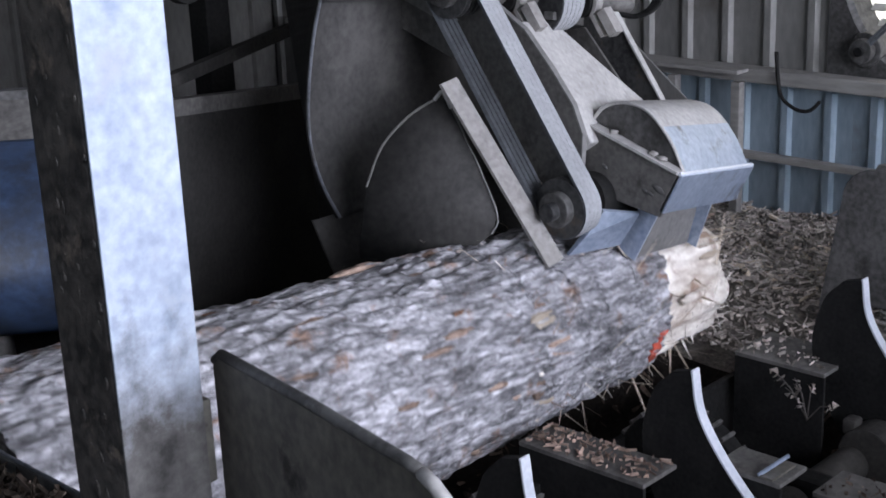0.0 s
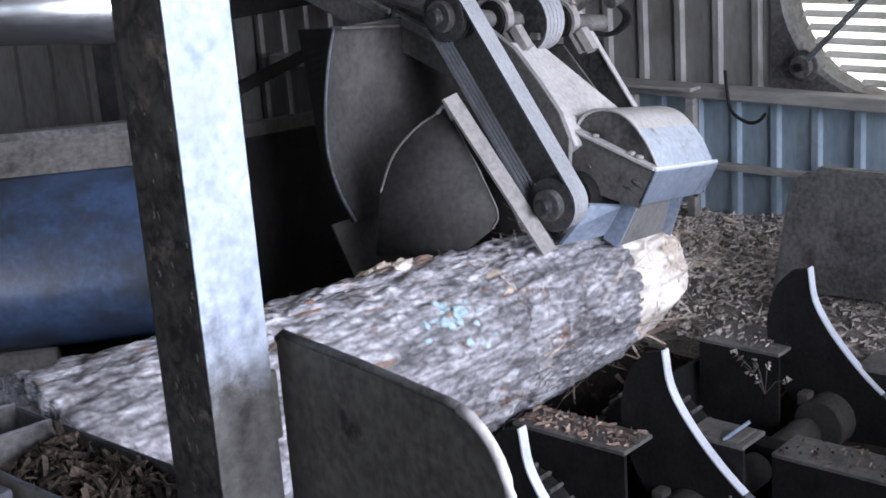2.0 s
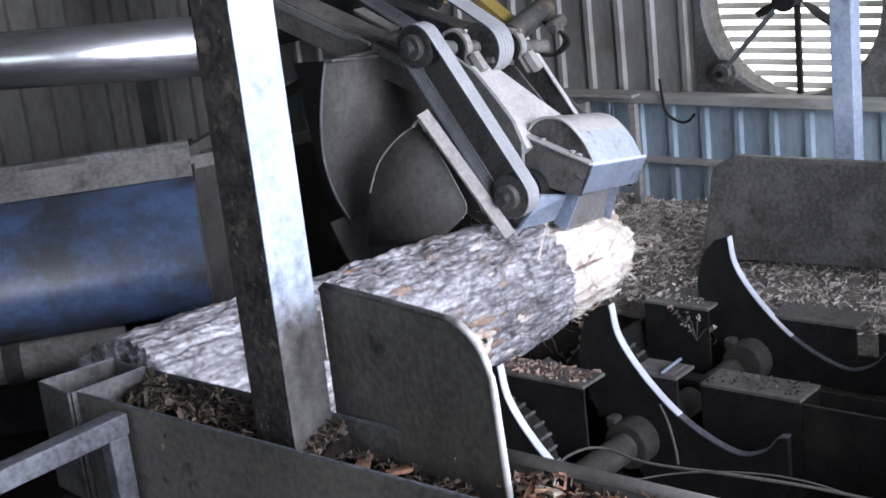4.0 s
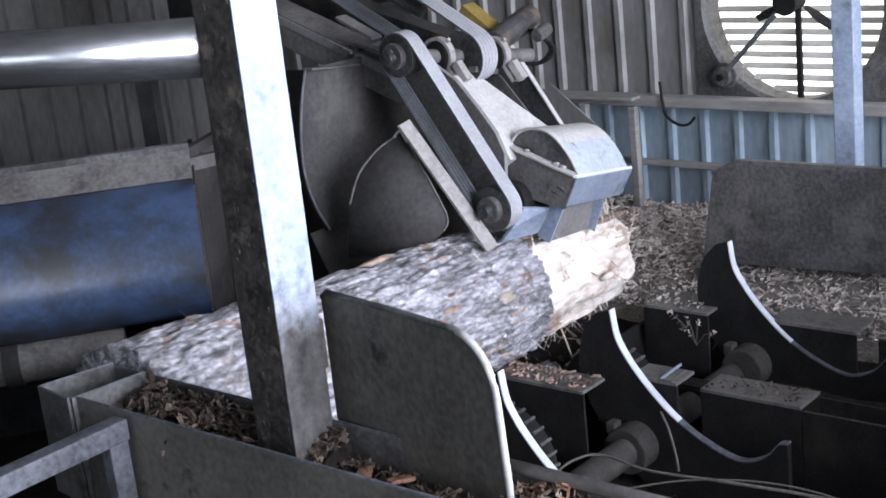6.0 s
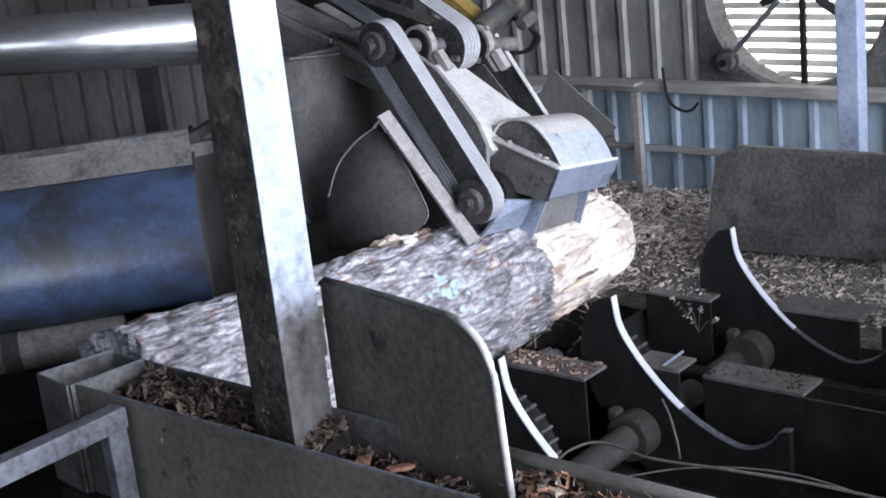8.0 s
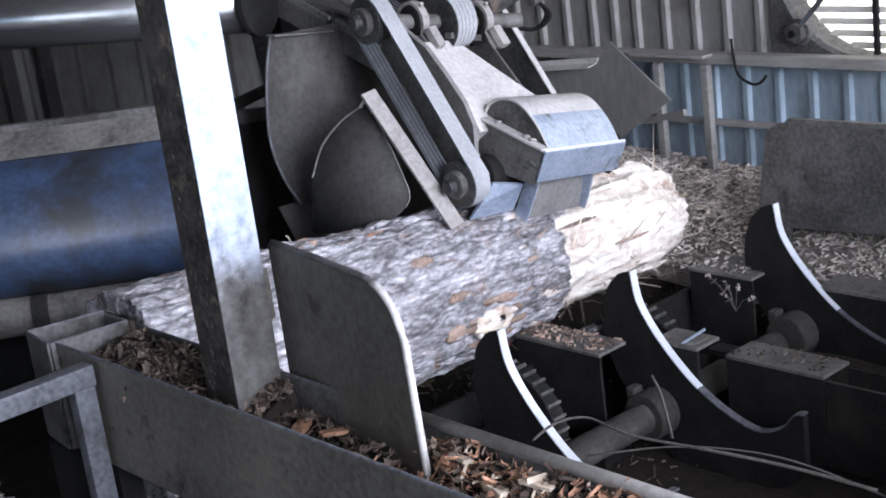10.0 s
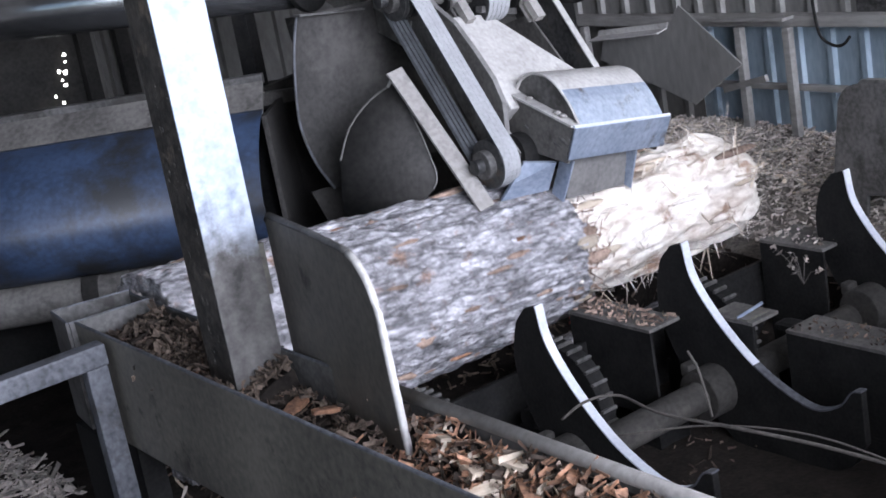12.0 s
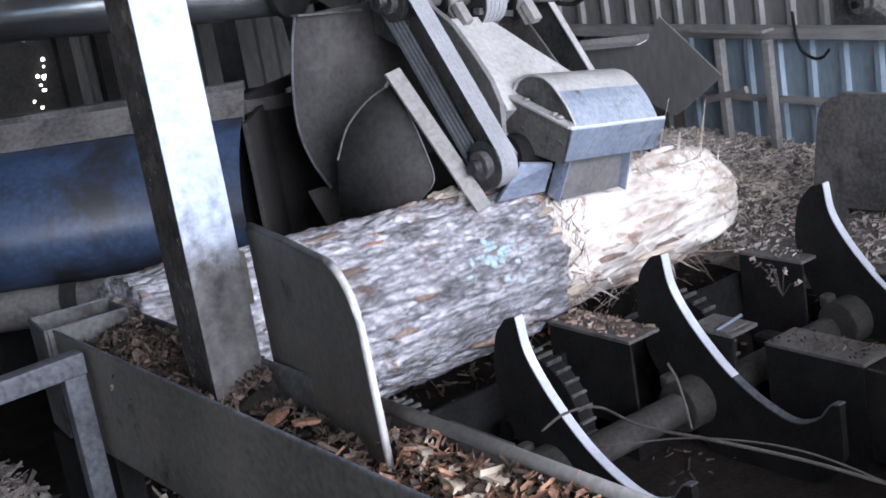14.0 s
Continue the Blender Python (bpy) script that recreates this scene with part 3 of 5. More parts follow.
part("upper_rail", box(-2.6, 0.08, 0.10, 0.14, 1.31, 1.345, 0.003), GUARD_STEEL, mach)
part("body", box(-2.6, 0.06, 0.21, 0.9, 0.3, 1.2, 0.01), SHADE_BLACK, mach)
part("end_cap", box(0.065, 0.085, 0.02, 0.9, 0.3, 1.21, 0.004), HAZE_BLACK, mach)
for x in (-2.4, -0.05):
    part("leg", box(x, x + 0.08, 0.3, 0.38, -0.05, 0.3, 0.004), SHADE_BLACK, mach)
roller = thing("feed_roll", "dull brown steel roll below the blue hopper", "roll", (2.80, 4.00, 0.70), turn=-40)
part("barrel", rod((-2.2, 0, -0.03), (0.0, 0, 0.0), 0.075, 28), FILM_STEEL, roller, smooth=True)
part("collar", rod((-0.42, 0, -0.006), (-0.36, 0, -0.005), 0.083, 28, w=0.004), HAZE_BLACK, roller)
for x in (-1.9, -0.12):
    part("bracket", box(x, x + 0.05, -0.02, 0.03, -0.78, -0.05, 0.004), SHADE_BLACK, roller)
pipe = thing("steel_pipe", "large polished horizontal steel pipe with end flange", "pipe", (3.40, 4.40, 1.63), turn=-66)
part("barrel", rod((-2.6, 0, 0), (0.30, 0, 0), 0.115, 48), PIPE, pipe, smooth=True)
part("end_flange", rod((0.302, 0, 0), (0.33, 0, 0), 0.135, 40, w=0.004), SHADE_BLACK, pipe)
part("bracket", box(-0.05, 0.02, -0.03, 0.03, -1.68, -0.112, 0.004), SHADE_BLACK, pipe)
part("bracket", box(-2.4, -2.33, -0.03, 0.03, -1.68, -0.112, 0.004), SHADE_BLACK, pipe)
cond = thing("upper_pipe", "dark steel pipe hung below the roof", "pipe", (3.55, 4.9, 1.97), turn=-62)
part("barrel", rod((-2.8, 0, 0), (0.4, 0, 0), 0.05, 24), SHADE_BLACK, cond, smooth=True)
part("hanger", box(-0.02, 0.02, -0.01, 0.01, 0.04, 1.63, 0.002), SHADE_BLACK, cond)
bin_ = thing("dark_chute", "dark steel chute behind the cutting head, haze put into its tone", "chute", (0, 0, 0))
part("back_sheet", beam((3.25, 4.15, 0.61), (4.6, 4.75, 0.40), 0.012, 1.22, 0.002), HAZE_BLACK, bin_)
part("top_flange", beam((3.25, 4.14, 1.225), (4.6, 4.74, 1.015), 0.05, 0.05, 0.004), FILM_STEEL, bin_, "flange pale with dust")
part("upper_bar", beam((3.30, 4.20, 1.235), (4.6, 4.78, 1.27), 0.03, 0.04, 0.004), HAZE_BLACK, bin_)
part("foot", box(3.9, 4.0, 4.45, 4.52, -0.05, 0.1, 0.004), SHADE_BLACK, bin_)

# glowing patches before the back wall stand in for daylight through rust holes
HOLE_GLOW = plain_glow("daylight_patch", (1.0, 0.98, 0.95), 6.0)
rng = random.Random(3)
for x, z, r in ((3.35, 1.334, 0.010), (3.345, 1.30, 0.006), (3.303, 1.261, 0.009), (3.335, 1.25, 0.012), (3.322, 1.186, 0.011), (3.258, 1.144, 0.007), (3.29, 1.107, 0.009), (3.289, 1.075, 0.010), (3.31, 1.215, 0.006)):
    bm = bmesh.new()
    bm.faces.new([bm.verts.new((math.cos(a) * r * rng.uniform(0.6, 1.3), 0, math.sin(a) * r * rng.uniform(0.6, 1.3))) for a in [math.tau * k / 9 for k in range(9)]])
    solid("daylight_patch", bm, HOLE_GLOW, "small glowing patch standing in for daylight through a rust hole", "hole", (x, 6.24, z), kind="structure")
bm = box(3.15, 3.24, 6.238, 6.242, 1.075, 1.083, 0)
solid("daylight_strip", bm, HOLE_GLOW, "glowing strip standing in for daylight under a loose wall sheet", "gap", kind="structure")

# fixed chip deflector behind the log
wing = thing("chip_deflector", "bent grey sheet-steel deflector with a pointed corner", "deflector", (4.9, 0, 0))
# paler sheet tone carries the haze of dust hanging before the deflector
part("sheet", prism([(3.59, 1.228), (3.285, 0.99), (3.56, 0.815), (4.10, 0.99), (4.06, 1.09), (3.67, 1.13)], 0.006), DULL_SHEET, wing)
part("top_flange", ribbon([(-0.05, 3.68, 1.118), (0.0, 3.67, 1.13), (0.0, 3.66, 1.155)], (0, 0.42, -0.035), 0.005), DUSTY_STEEL, wing)
part("stay", box(0.008, 0.03, 4.02, 4.06, 0.2, 1.0, 0.003), DULL_SHEET, wing)

# ---------------------------------------------------------------- kicker arms, shafts, beams
KICK = [(2.640, 0.672), (2.615, 0.552), (2.513, 0.412), (2.364, 0.282), (2.185, 0.205), (2.075, 0.232), (2.02, 0.290), (1.985, 0.300)]


def kicker(x, label, dy=0.0, dz=0.0, rubbed=0.44):
    root = thing("log_kicker", label, "log kicker", (x, dy, dz), group="log kickers")
    edge = smooth_line([(0, y, z) for y, z in KICK], 6)
    back = smooth_line([(0, 1.985, 0.13), (0, 2.09, 0.02), (0, 2.45, -0.02), (0, 2.70, 0.22), (0, 2.785, 0.42), (0, 2.76, 0.58), (0, 2.70, 0.655)], 5)
    part("plate", prism([(p.y, p.z) for p in edge] + [(p.y, p.z) for p in back], 0.026), SHADE_BLACK, root)
    strip = [p + Vector((-0.002, 0, 0.0015)) for p in edge]
    cut = int(len(strip) * rubbed)
    part("polished_edge", ribbon(strip[:cut], (0.030, 0, 0), 0.005), BRIGHT_STEEL, root, "edge rubbed bright by logs")
    part("lower_edge", ribbon(strip[cut - 1:], (0.030, 0, 0), 0.005), RAIL_PAINT, root)
    part("hub", rod((-0.09, 2.56, 0.19), (0.12, 2.56, 0.19), 0.085, 28, w=0.008), FILM_DARK, root)
    part("clamp_lug", box(-0.08, -0.03, 2.60, 2.64, 0.24, 0.285, 0.010), FILM_DARK, root)
    return root


kicker(3.235, "curved black steel kicker arm with a bright rubbed edge", 0.036, -0.016, 0.7)
kicker(3.83, "curved black steel kicker arm with a bright rubbed edge")
kicker(4.60, "curved black steel kicker arm beside the end plate", -0.04, 0.028)
shaft = thing("kicker_shaft", "greasy round steel shaft carrying the kicker arms", "shaft", (0, 2.56, 0.19))
part("bar", rod((2.4, 0, 0), (5.3, 0, 0), 0.052, 28), FILM_DARK, shaft, smooth=True)
for x in (2.62, 4.20, 5.2):
    part("bearing", box(x, x + 0.08, -0.08, 0.08, -0.25, 0.08, 0.02), SHADE_BLACK, shaft)
shaft2 = thing("front_shaft", "greasy round steel shaft low in the frame", "shaft", (0, 1.55, 0.10))
part("bar", rod((2.6, 0, 0), (5.3, 0, 0), 0.05, 24), GUARD_STEEL, shaft2, smooth=True)
for x in (3.0, 4.9):
    part("bearing", box(x, x + 0.08, -0.08, 0.08, -0.16, 0.07, 0.02), SHADE_BLACK, shaft2)


# unseen deck and wall, added to block low light from the machine frame
deck = thing("shade_deck", "unseen steel deck with an added wall that keeps low light off the frame", "platform", kind="structure")
part("deck_plate", box(-2.9, 5.6, -3.0, 0.30, 0.62, 0.65, 0.004), DARK_STEEL, deck)
part("deck_skirt", box(-2.9, 3.0, 0.31, 0.34, -0.1, 0.70, 0.004), DARK_STEEL, deck)
part("shade_wall", box(3.0, 5.6, 0.31, 0.34, -0.1, 1.25, 0.004), DARK_STEEL, deck)


def channel(x0, x1, y0, y1, top, label):
    root = thing("frame_beam", label, "beam", ((x0 + x1) / 2, y0, 0), group="machine frame beams")
    h = (x1 - x0) / 2
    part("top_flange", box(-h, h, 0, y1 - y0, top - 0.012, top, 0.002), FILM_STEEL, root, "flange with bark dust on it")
    # web far darker than the dusty top, with the frame's shade in its colour
    part("web", box(-h, -h + 0.012, 0, y1 - y0, top - 0.30, top - 0.012, 0.002), SHADE_BLACK, root)
    part("bottom_flange", box(-h, h, 0, y1 - y0, top - 0.312, top - 0.30, 0.002), SHADE_BLACK, root)
    for y in (0.02, y1 - y0 - 0.1):
        part("foot", box(-h, h, y, y + 0.08, -0.08, top - 0.312, 0.003), SHADE_BLACK, root)
    return root


channel(3.66, 3.80, 2.66, 3.05, 0.43, "dark steel frame beam with bark dust on top")
channel(4.00, 4.15, 2.02, 2.40, 0.36, "dark steel frame beam with bark dust on top")
channel(3.87, 3.995, 2.415, 2.60, 0.425, "short dark steel frame beam")
channel(4.52, 4.72, 2.66, 2.95, 0.43, "dark steel frame beam near the end plate")
channel(4.62, 4.78, 2.10, 2.45, 0.40, "long dark steel frame beam near the end plate")
channel(3.05, 3.15, 2.66, 3.30, 0.28, "dark steel beam under the log")
for x, top in ((4.00, 0.345), (4.62, 0.385)):
    trough_beam = thing("open_channel", "black open-topped steel channel of the frame", "beam", (x, 1.45, 0), group="open frame channels")
    part("near_web", box(0, 0.010, 0, 0.565, top - 0.30, top, 0.002), SHADE_BLACK, trough_beam)
    part("far_web", box(0.13, 0.14, 0, 0.565, top - 0.30, top, 0.002), SHADE_BLACK, trough_beam)
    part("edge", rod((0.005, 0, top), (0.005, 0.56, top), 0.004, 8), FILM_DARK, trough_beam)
    part("foot", box(0, 0.14, 0.02, 0.10, -0.08, top - 0.30, 0.003), SHADE_BLACK, trough_beam)
clip = thing("angle_clip", "small steel angle clip with a bright edge", "bracket", (3.93, 2.455, 0.414))
part("base", box(-0.06, 0.05, -0.02, 0.02, 0.012, 0.018, 0.001), RUSTY, clip)
part("upright", beam((-0.06, 0.02, 0.018), (0.03, -0.01, 0.045), 0.006, 0.008, 0.001), WORN_STEEL, clip, "bright worn edge")
sill = thing("frame_sill", "long dark steel sill along the machine frame", "beam", (0, 0, 0))
part("web", box(2.5, 5.2, 2.98, 3.00, 0.05, 0.33, 0.003), SHADE_BLACK, sill)
part("web_low", box(2.6, 5.2, 1.22, 1.25, -0.05, 0.30, 0.003), SHADE_BLACK, sill)

end_plate = thing("end_stop", "dark curved steel end plate with a rounded corner", "plate", (4.84, 0, 0))
out = [(1.2, 0.96), (2.70, 0.945)] + [(2.70 + 0.10 * math.sin(a), 0.845 + 0.10 * math.cos(a)) for a in [math.pi / 2 * k / 6 for k in range(1, 7)]] + [(2.86, 0.50), (2.84, 0.30), (2.72, 0.30), (2.70, 0.53), (1.2, 0.60)]
part("plate", prism(out[::-1], 0.02), GUARD_STEEL, end_plate)
part("rolled_top", ribbon([(0.002, 1.2, 0.955), (0.02, 1.2, 0.966), (0.06, 1.2, 0.962), (0.11, 1.2, 0.935), (0.15, 1.2, 0.88)], (0, 1.5, -0.012), 0.008), GUARD_STEEL, end_plate)
for y in (1.5, 2.74):
    part("leg", box(0.02, 0.08, y, y + 0.07, -0.05, 0.55, 0.004), SHADE_BLACK, end_plate)


def spiked_wheel(x, y, z, r):
    root = thing("toothed_roll", "dark toothed steel roll that turns the log", "roll", (x, y, z), group="toothed log rolls")
    part("disc", rod((-0.03, 0, 0), (0.03, 0, 0), r, 36, w=0.004), SHADE_BLACK, root)
    for k in range(30):
        a = math.tau * k / 30
        bm = box(-0.03, 0.03, -0.005, 0.005, r - 0.004, r + 0.010, 0.002)
        bmesh.ops.rotate(bm, verts=bm.verts, matrix=Matrix.Rotation(a, 3, "X"))
        part("tooth", bm, GUARD_STEEL, root)
    part("axle", rod((-0.16, 0, 0), (0.16, 0, 0), 0.035, 20), SHADE_BLACK, root)
    part("pedestal", box(-0.15, -0.10, -0.06, 0.06, -z - 0.02, -0.03, 0.004), SHADE_BLACK, root)
    return root


spiked_wheel(3.42, 2.84, 0.235, 0.21)
spiked_wheel(4.05, 2.80, 0.235, 0.21)
spiked_wheel(2.95, 2.92, 0.235, 0.19)

# ---------------------------------------------------------------- cutting head
HX, HY, HZ = 3.80, 3.20, 0.975
head = thing("cutting_head", "dusty swing-arm cutting head pressing on the log", "debarker head", (HX, HY, HZ))


def hp(x, y, z):
    return (x - HX, y - HY, z - HZ)


def hshift(bm):
    bmesh.ops.translate(bm, verts=bm.verts, vec=(-HX, -HY, -HZ))
    return bm


SKEW = Vector((0, -0.33, -0.167))  # the upper shaft runs askew to the log


def upper(x):
    p = UPP + SKEW * (x - 3.75)
    return Vector((0, p.y, p.z))


LOW, UPP = Vector((0, 3.172, 0.985)), Vector((0, 3.560, 1.545))
ALONG = (LOW - UPP).normalized()
FRONT = Vector((0, ALONG.z, -ALONG.y))  # towards the open side and up
FRONT = -FRONT if FRONT.y > 0 else FRONT


def askew(bm):
    """The box and arm sit a little turned and drop towards the log's thin end."""
    for v in bm.verts:
        k = max(0.0, v.co.x - 3.93)
        v.co.y += 0.20 * k
        v.co.z -= 0.19 * k
    return hshift(bm)


def on_arm(x, s, n):
    """Point on the swing arm: x across, s down along it from the upper shaft, n out of its upper side."""
    p = UPP + ALONG * s + FRONT * n
    return Vector((x, p.y, p.z))


def grooved(x0, x1, c, r, grooves, name, material, label=""):
    """Belt pulley with V grooves, turned about an axis along x."""
    prof = [(x0, 0.02), (x0, r)]
    step = (x1 - x0) / grooves
    for k in range(grooves):
        a = x0 + k * step
        prof += [(a + step * 0.12, r), (a + step * 0.35, r * 0.88), (a + step * 0.65, r * 0.88), (a + step * 0.88, r)]
    prof += [(x1, r), (x1, 0.02)]
    bm = bmesh.new()
    seg = 40
    rings = [[bm.verts.new((x, c.y + rr * math.cos(math.tau * k / seg), c.z + rr * math.sin(math.tau * k / seg))) for k in range(seg)] for x, rr in prof]
    for a, b in zip(rings, rings[1:]):
        for k in range(seg):
            bm.faces.new((a[k], a[(k + 1) % seg], b[(k + 1) % seg], b[k]))
    bm.faces.new(rings[0])
    bm.faces.new(rings[-1])
    bmesh.ops.recalc_face_normals(bm, faces=bm.faces)
    return part(name, hshift(bm), material, head, label)


def loop_belt(x, wide, c0, r0, c1, r1, thick, name, material, label=""):
    """Endless belt round two pulleys."""
    d = (c1 - c0).normalized()
    base = math.atan2(d.z, d.y)
    pts = []
    for c, r, start in ((c1, r1, -90), (c0, r0, 90)):
        for k in range(15):
            a = base + radians(start + 180 * k / 14)
            pts.append((c, r, a))
    bm = bmesh.new()
    rings = []
    for c, r, a in pts:
        e = Vector((0, math.cos(a), math.sin(a)))
        rings.append([bm.verts.new(Vector((x + dx, c.y, c.z)) + e * (r + dr)) for dx, dr in ((-wide / 2, thick), (wide / 2, thick), (wide * 0.32, 0), (-wide * 0.32, 0))])
    for k in range(len(rings)):
        a, b = rings[k], rings[(k + 1) % len(rings)]
        for j in range(4):
            f = bm.faces.new((a[j], a[(j + 1) % 4], b[(j + 1) % 4], b[j]))
            f.material_index = 1 if j == 0 else 0
    bmesh.ops.recalc_face_normals(bm, faces=bm.faces)
    return part(name, hshift(bm), [material, BELT_DUST], head, label)


PR = 0.082
low_p = grooved(3.763, 3.836, LOW, PR, 4, "lower_pulley", DARK_STEEL, "dark grooved cutter pulley")
up_p = grooved(3.763, 3.836, UPP, PR, 4, "upper_pulley", DARK_STEEL, "dark grooved drive pulley")
for c, p in ((LOW, low_p), (UPP, up_p)):
    part("hub", hshift(rod((3.735, c.y, c.z), (3.766, c.y, c.z), 0.050, 28, w=0.006)), GUARD_STEEL, p)
    part("shaft_end", hshift(rod((3.705, c.y, c.z), (3.736, c.y, c.z), 0.026, 24, w=0.004)), DARK_STEEL, p)
for k in range(4):
    loop_belt(3.7740 + 0.0172 * k, 0.0168, UPP, PR * 0.93, LOW, PR * 0.93, 0.011, "drive_belt", BELT, "V-belt, dusty on its back")
part("upper_shaft", hshift(rod((3.73, upper(3.73).y, upper(3.73).z), (4.34, upper(4.34).y, upper(4.34).z), 0.027, 24)), FILM_STEEL, head, "dusty round shaft")
grooved(4.02, 4.115, upper(4.06), 0.100, 5, "main_sheave", DARK_STEEL, "five-groove sheave")
MOTOR = Vector((0, 4.35, 1.98))
for k in range(5):
    loop_belt(4.0295 + 0.019 * k, 0.0176, MOTOR, 0.11, upper(4.06), 0.094, 0.011, "main_belt", BELT, "V-belt from the motor, dusty on its back")
grooved(4.02, 4.115, MOTOR, 0.115, 5, "motor_sheave", DARK_STEEL)
part("motor", hshift(rod((4.17, MOTOR.y, MOTOR.z), (4.62, MOTOR.y, MOTOR.z), 0.17, 32, w=0.02)), GUARD_STEEL, head, "dusty electric motor")


def bearing(x):
    """Bearing cap: strap bent over the shaft with a foot."""
    c = upper(x)
    ring = [Vector((x, c.y, c.z)) + (FRONT * math.cos(a) - ALONG * math.sin(a)) * 0.066 for a in [radians(-75 + 15 * k) for k in range(14)]]
    ring = [ring[0] + ALONG * 0.07] + ring
    cap = part("bearing_cap", hshift(ribbon(ring, (0.030, 0, 0), 0.012)), STRIP_DUST, head, "dusty bent steel bearing strap")
    part("bearing", hshift(rod((x - 0.004, c.y, c.z), (x + 0.034, c.y, c.z), 0.055, 24, w=0.004)), SHADE_BLACK, head)
    off = c - UPP
    a, b = on_arm(x + 0.015, 0.07, 0.055) + off, on_arm(x + 0.015, 0.15, 0.055) + off
    part("bearing_foot", hshift(beam(a, b, 0.034, 0.03, 0.004, up=FRONT)), STRIP_DUST, cap)
    part("bolt", hshift(rod(ring[7] + Vector((0.015, 0, 0)), ring[7] + Vector((0.015, 0, 0)) + FRONT * 0.022, 0.008, 6)), STRIP_DUST, cap)


bearing(3.925)
bearing(4.165)

# arm body
arm = bmesh.new()
vs = []
for s, n0, n1, far in ((0.17, -0.05, 0.080, 4.06), (0.33, -0.07, 0.100, 4.20), (0.46, -0.08, 0.112, 4.33), (0.56, -0.06, 0.100, 4.38)):
    vs.append([arm.verts.new(on_arm(x, s, n)) for x, n in ((3.885, n0), (far, n0), (far, n1), (3.885, n1))])
for a, b in zip(vs, vs[1:]):
    for j in range(4):
        arm.faces.new((a[j], a[(j + 1) % 4], b[(j + 1) % 4], b[j]))
arm.faces.new(vs[0][::-1])
arm.faces.new(vs[-1])
bmesh.ops.recalc_face_normals(arm, faces=arm.faces)
part("arm_body", askew(bevel(arm, 0.006)), DUSTY_STEEL, head, "arm housing thick with pale dust")


def arm_plate(x, thick, pts, name, material, label=""):
    bm = bmesh.new()
    f = bm.faces.new([bm.verts.new(on_arm(x, s, n)) for s, n in pts])
    r = bmesh.ops.extrude_face_region(bm, geom=[f])
    bmesh.ops.translate(bm, verts=[v for v in r["geom"] if isinstance(v, bmesh.types.BMVert)], vec=(thick, 0, 0))
    bmesh.ops.recalc_face_normals(bm, faces=bm.faces)
    return part(name, askew(bevel(bm, 0.002, 1)), material, head, label)


side = [(-0.06, -0.07), (0.0, -0.10), (0.55, -0.11), (0.70, -0.08), (0.76, 0.0), (0.70, 0.05), (0.61, 0.04), (0.575, 0.07), (0.53, 0.105), (0.45, 0.122), (0.335, 0.114), (0.20, 0.095), (0.10, 0.05), (-0.06, 0.02)]
arm_plate(4.30, 0.012, [(0.10, -0.1), (0.50, -0.1), (0.53, 0.07), (0.46, 0.085), (0.16, 0.05)], "web_plate", FILM_STEEL, "dusty web plate between the arm sides")
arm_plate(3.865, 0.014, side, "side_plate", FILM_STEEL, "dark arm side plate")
rim = [on_arm(3.863, s, n) for s, n in side[5:]]
part("plate_rim", hshift(ribbon(rim, (0.018, 0, 0), 0.005)), CHUTE_DUST, head, "pale rubbed rim")
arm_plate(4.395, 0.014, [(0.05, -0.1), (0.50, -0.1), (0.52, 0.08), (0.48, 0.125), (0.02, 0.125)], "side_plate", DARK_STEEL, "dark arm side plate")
part("plate_flange", askew(ribbon([on_arm(4.385, s, 0.13) for s in (0.0, 0.15, 0.3, 0.48)], (0.034, 0, 0), 0.006)), DUSTY_STEEL, head, "pale dusty edge flange")
part("arm_strap", hshift(beam(on_arm(4.00, 0.17, 0.085), on_arm(4.17, 0.19, 0.04), 0.03, 0.022, 0.003)), GUARD_STEEL, head)

# cutter box with arched cover
BX0, BX1 = 3.930, 4.425
sidep = [(3.235, 1.190), (2.900, 1.082), (2.965, 0.955), (3.255, 1.005)]


def box_part(name, bm, material, label="", dx=0.0):
    bmesh.ops.translate(bm, verts=bm.verts, vec=(dx, 0, 0))
    return part(name, askew(bm), material, head, label)


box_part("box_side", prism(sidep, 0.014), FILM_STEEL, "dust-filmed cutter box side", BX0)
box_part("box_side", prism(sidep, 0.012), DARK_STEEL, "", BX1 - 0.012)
arc = smooth_line([(0, 3.205, 1.192), (0, 3.165, 1.232), (0, 3.10, 1.252), (0, 3.02, 1.236), (0, 2.95, 1.168), (0, 2.905, 1.086)], 5)
cut = len(arc) * 3 // 4
box_part("arch_cover", ribbon([Vector((BX0 + 0.03, p.y, p.z)) for p in arc[:cut]], (BX1 - BX0 - 0.04, 0, 0), 0.008), DUSTY_STEEL, "dusty arched cover")
box_part("arch_front", ribbon([Vector((BX0 + 0.03, p.y, p.z)) for p in arc[cut - 1:]], (BX1 - BX0 - 0.04, 0, 0), 0.008), WORN_STEEL, "arched cover rubbed to bluish steel")
box_part("arch_end", prism([(p.y, p.z) for p in arc], 0.006), GUARD_STEEL, "dark half-round end plate", BX0 + 0.036)
box_part("arch_rim", tube([Vector((BX0 + 0.03, p.y, p.z)) for p in arc], 0.005), DUSTY_STEEL)
box_part("box_ledge", beam((BX0 + 0.012, 3.235, 1.194), (BX0 + 0.012, 2.905, 1.088), 0.05, 0.008, 0.002), DUSTY_STEEL, "dusty ledge")
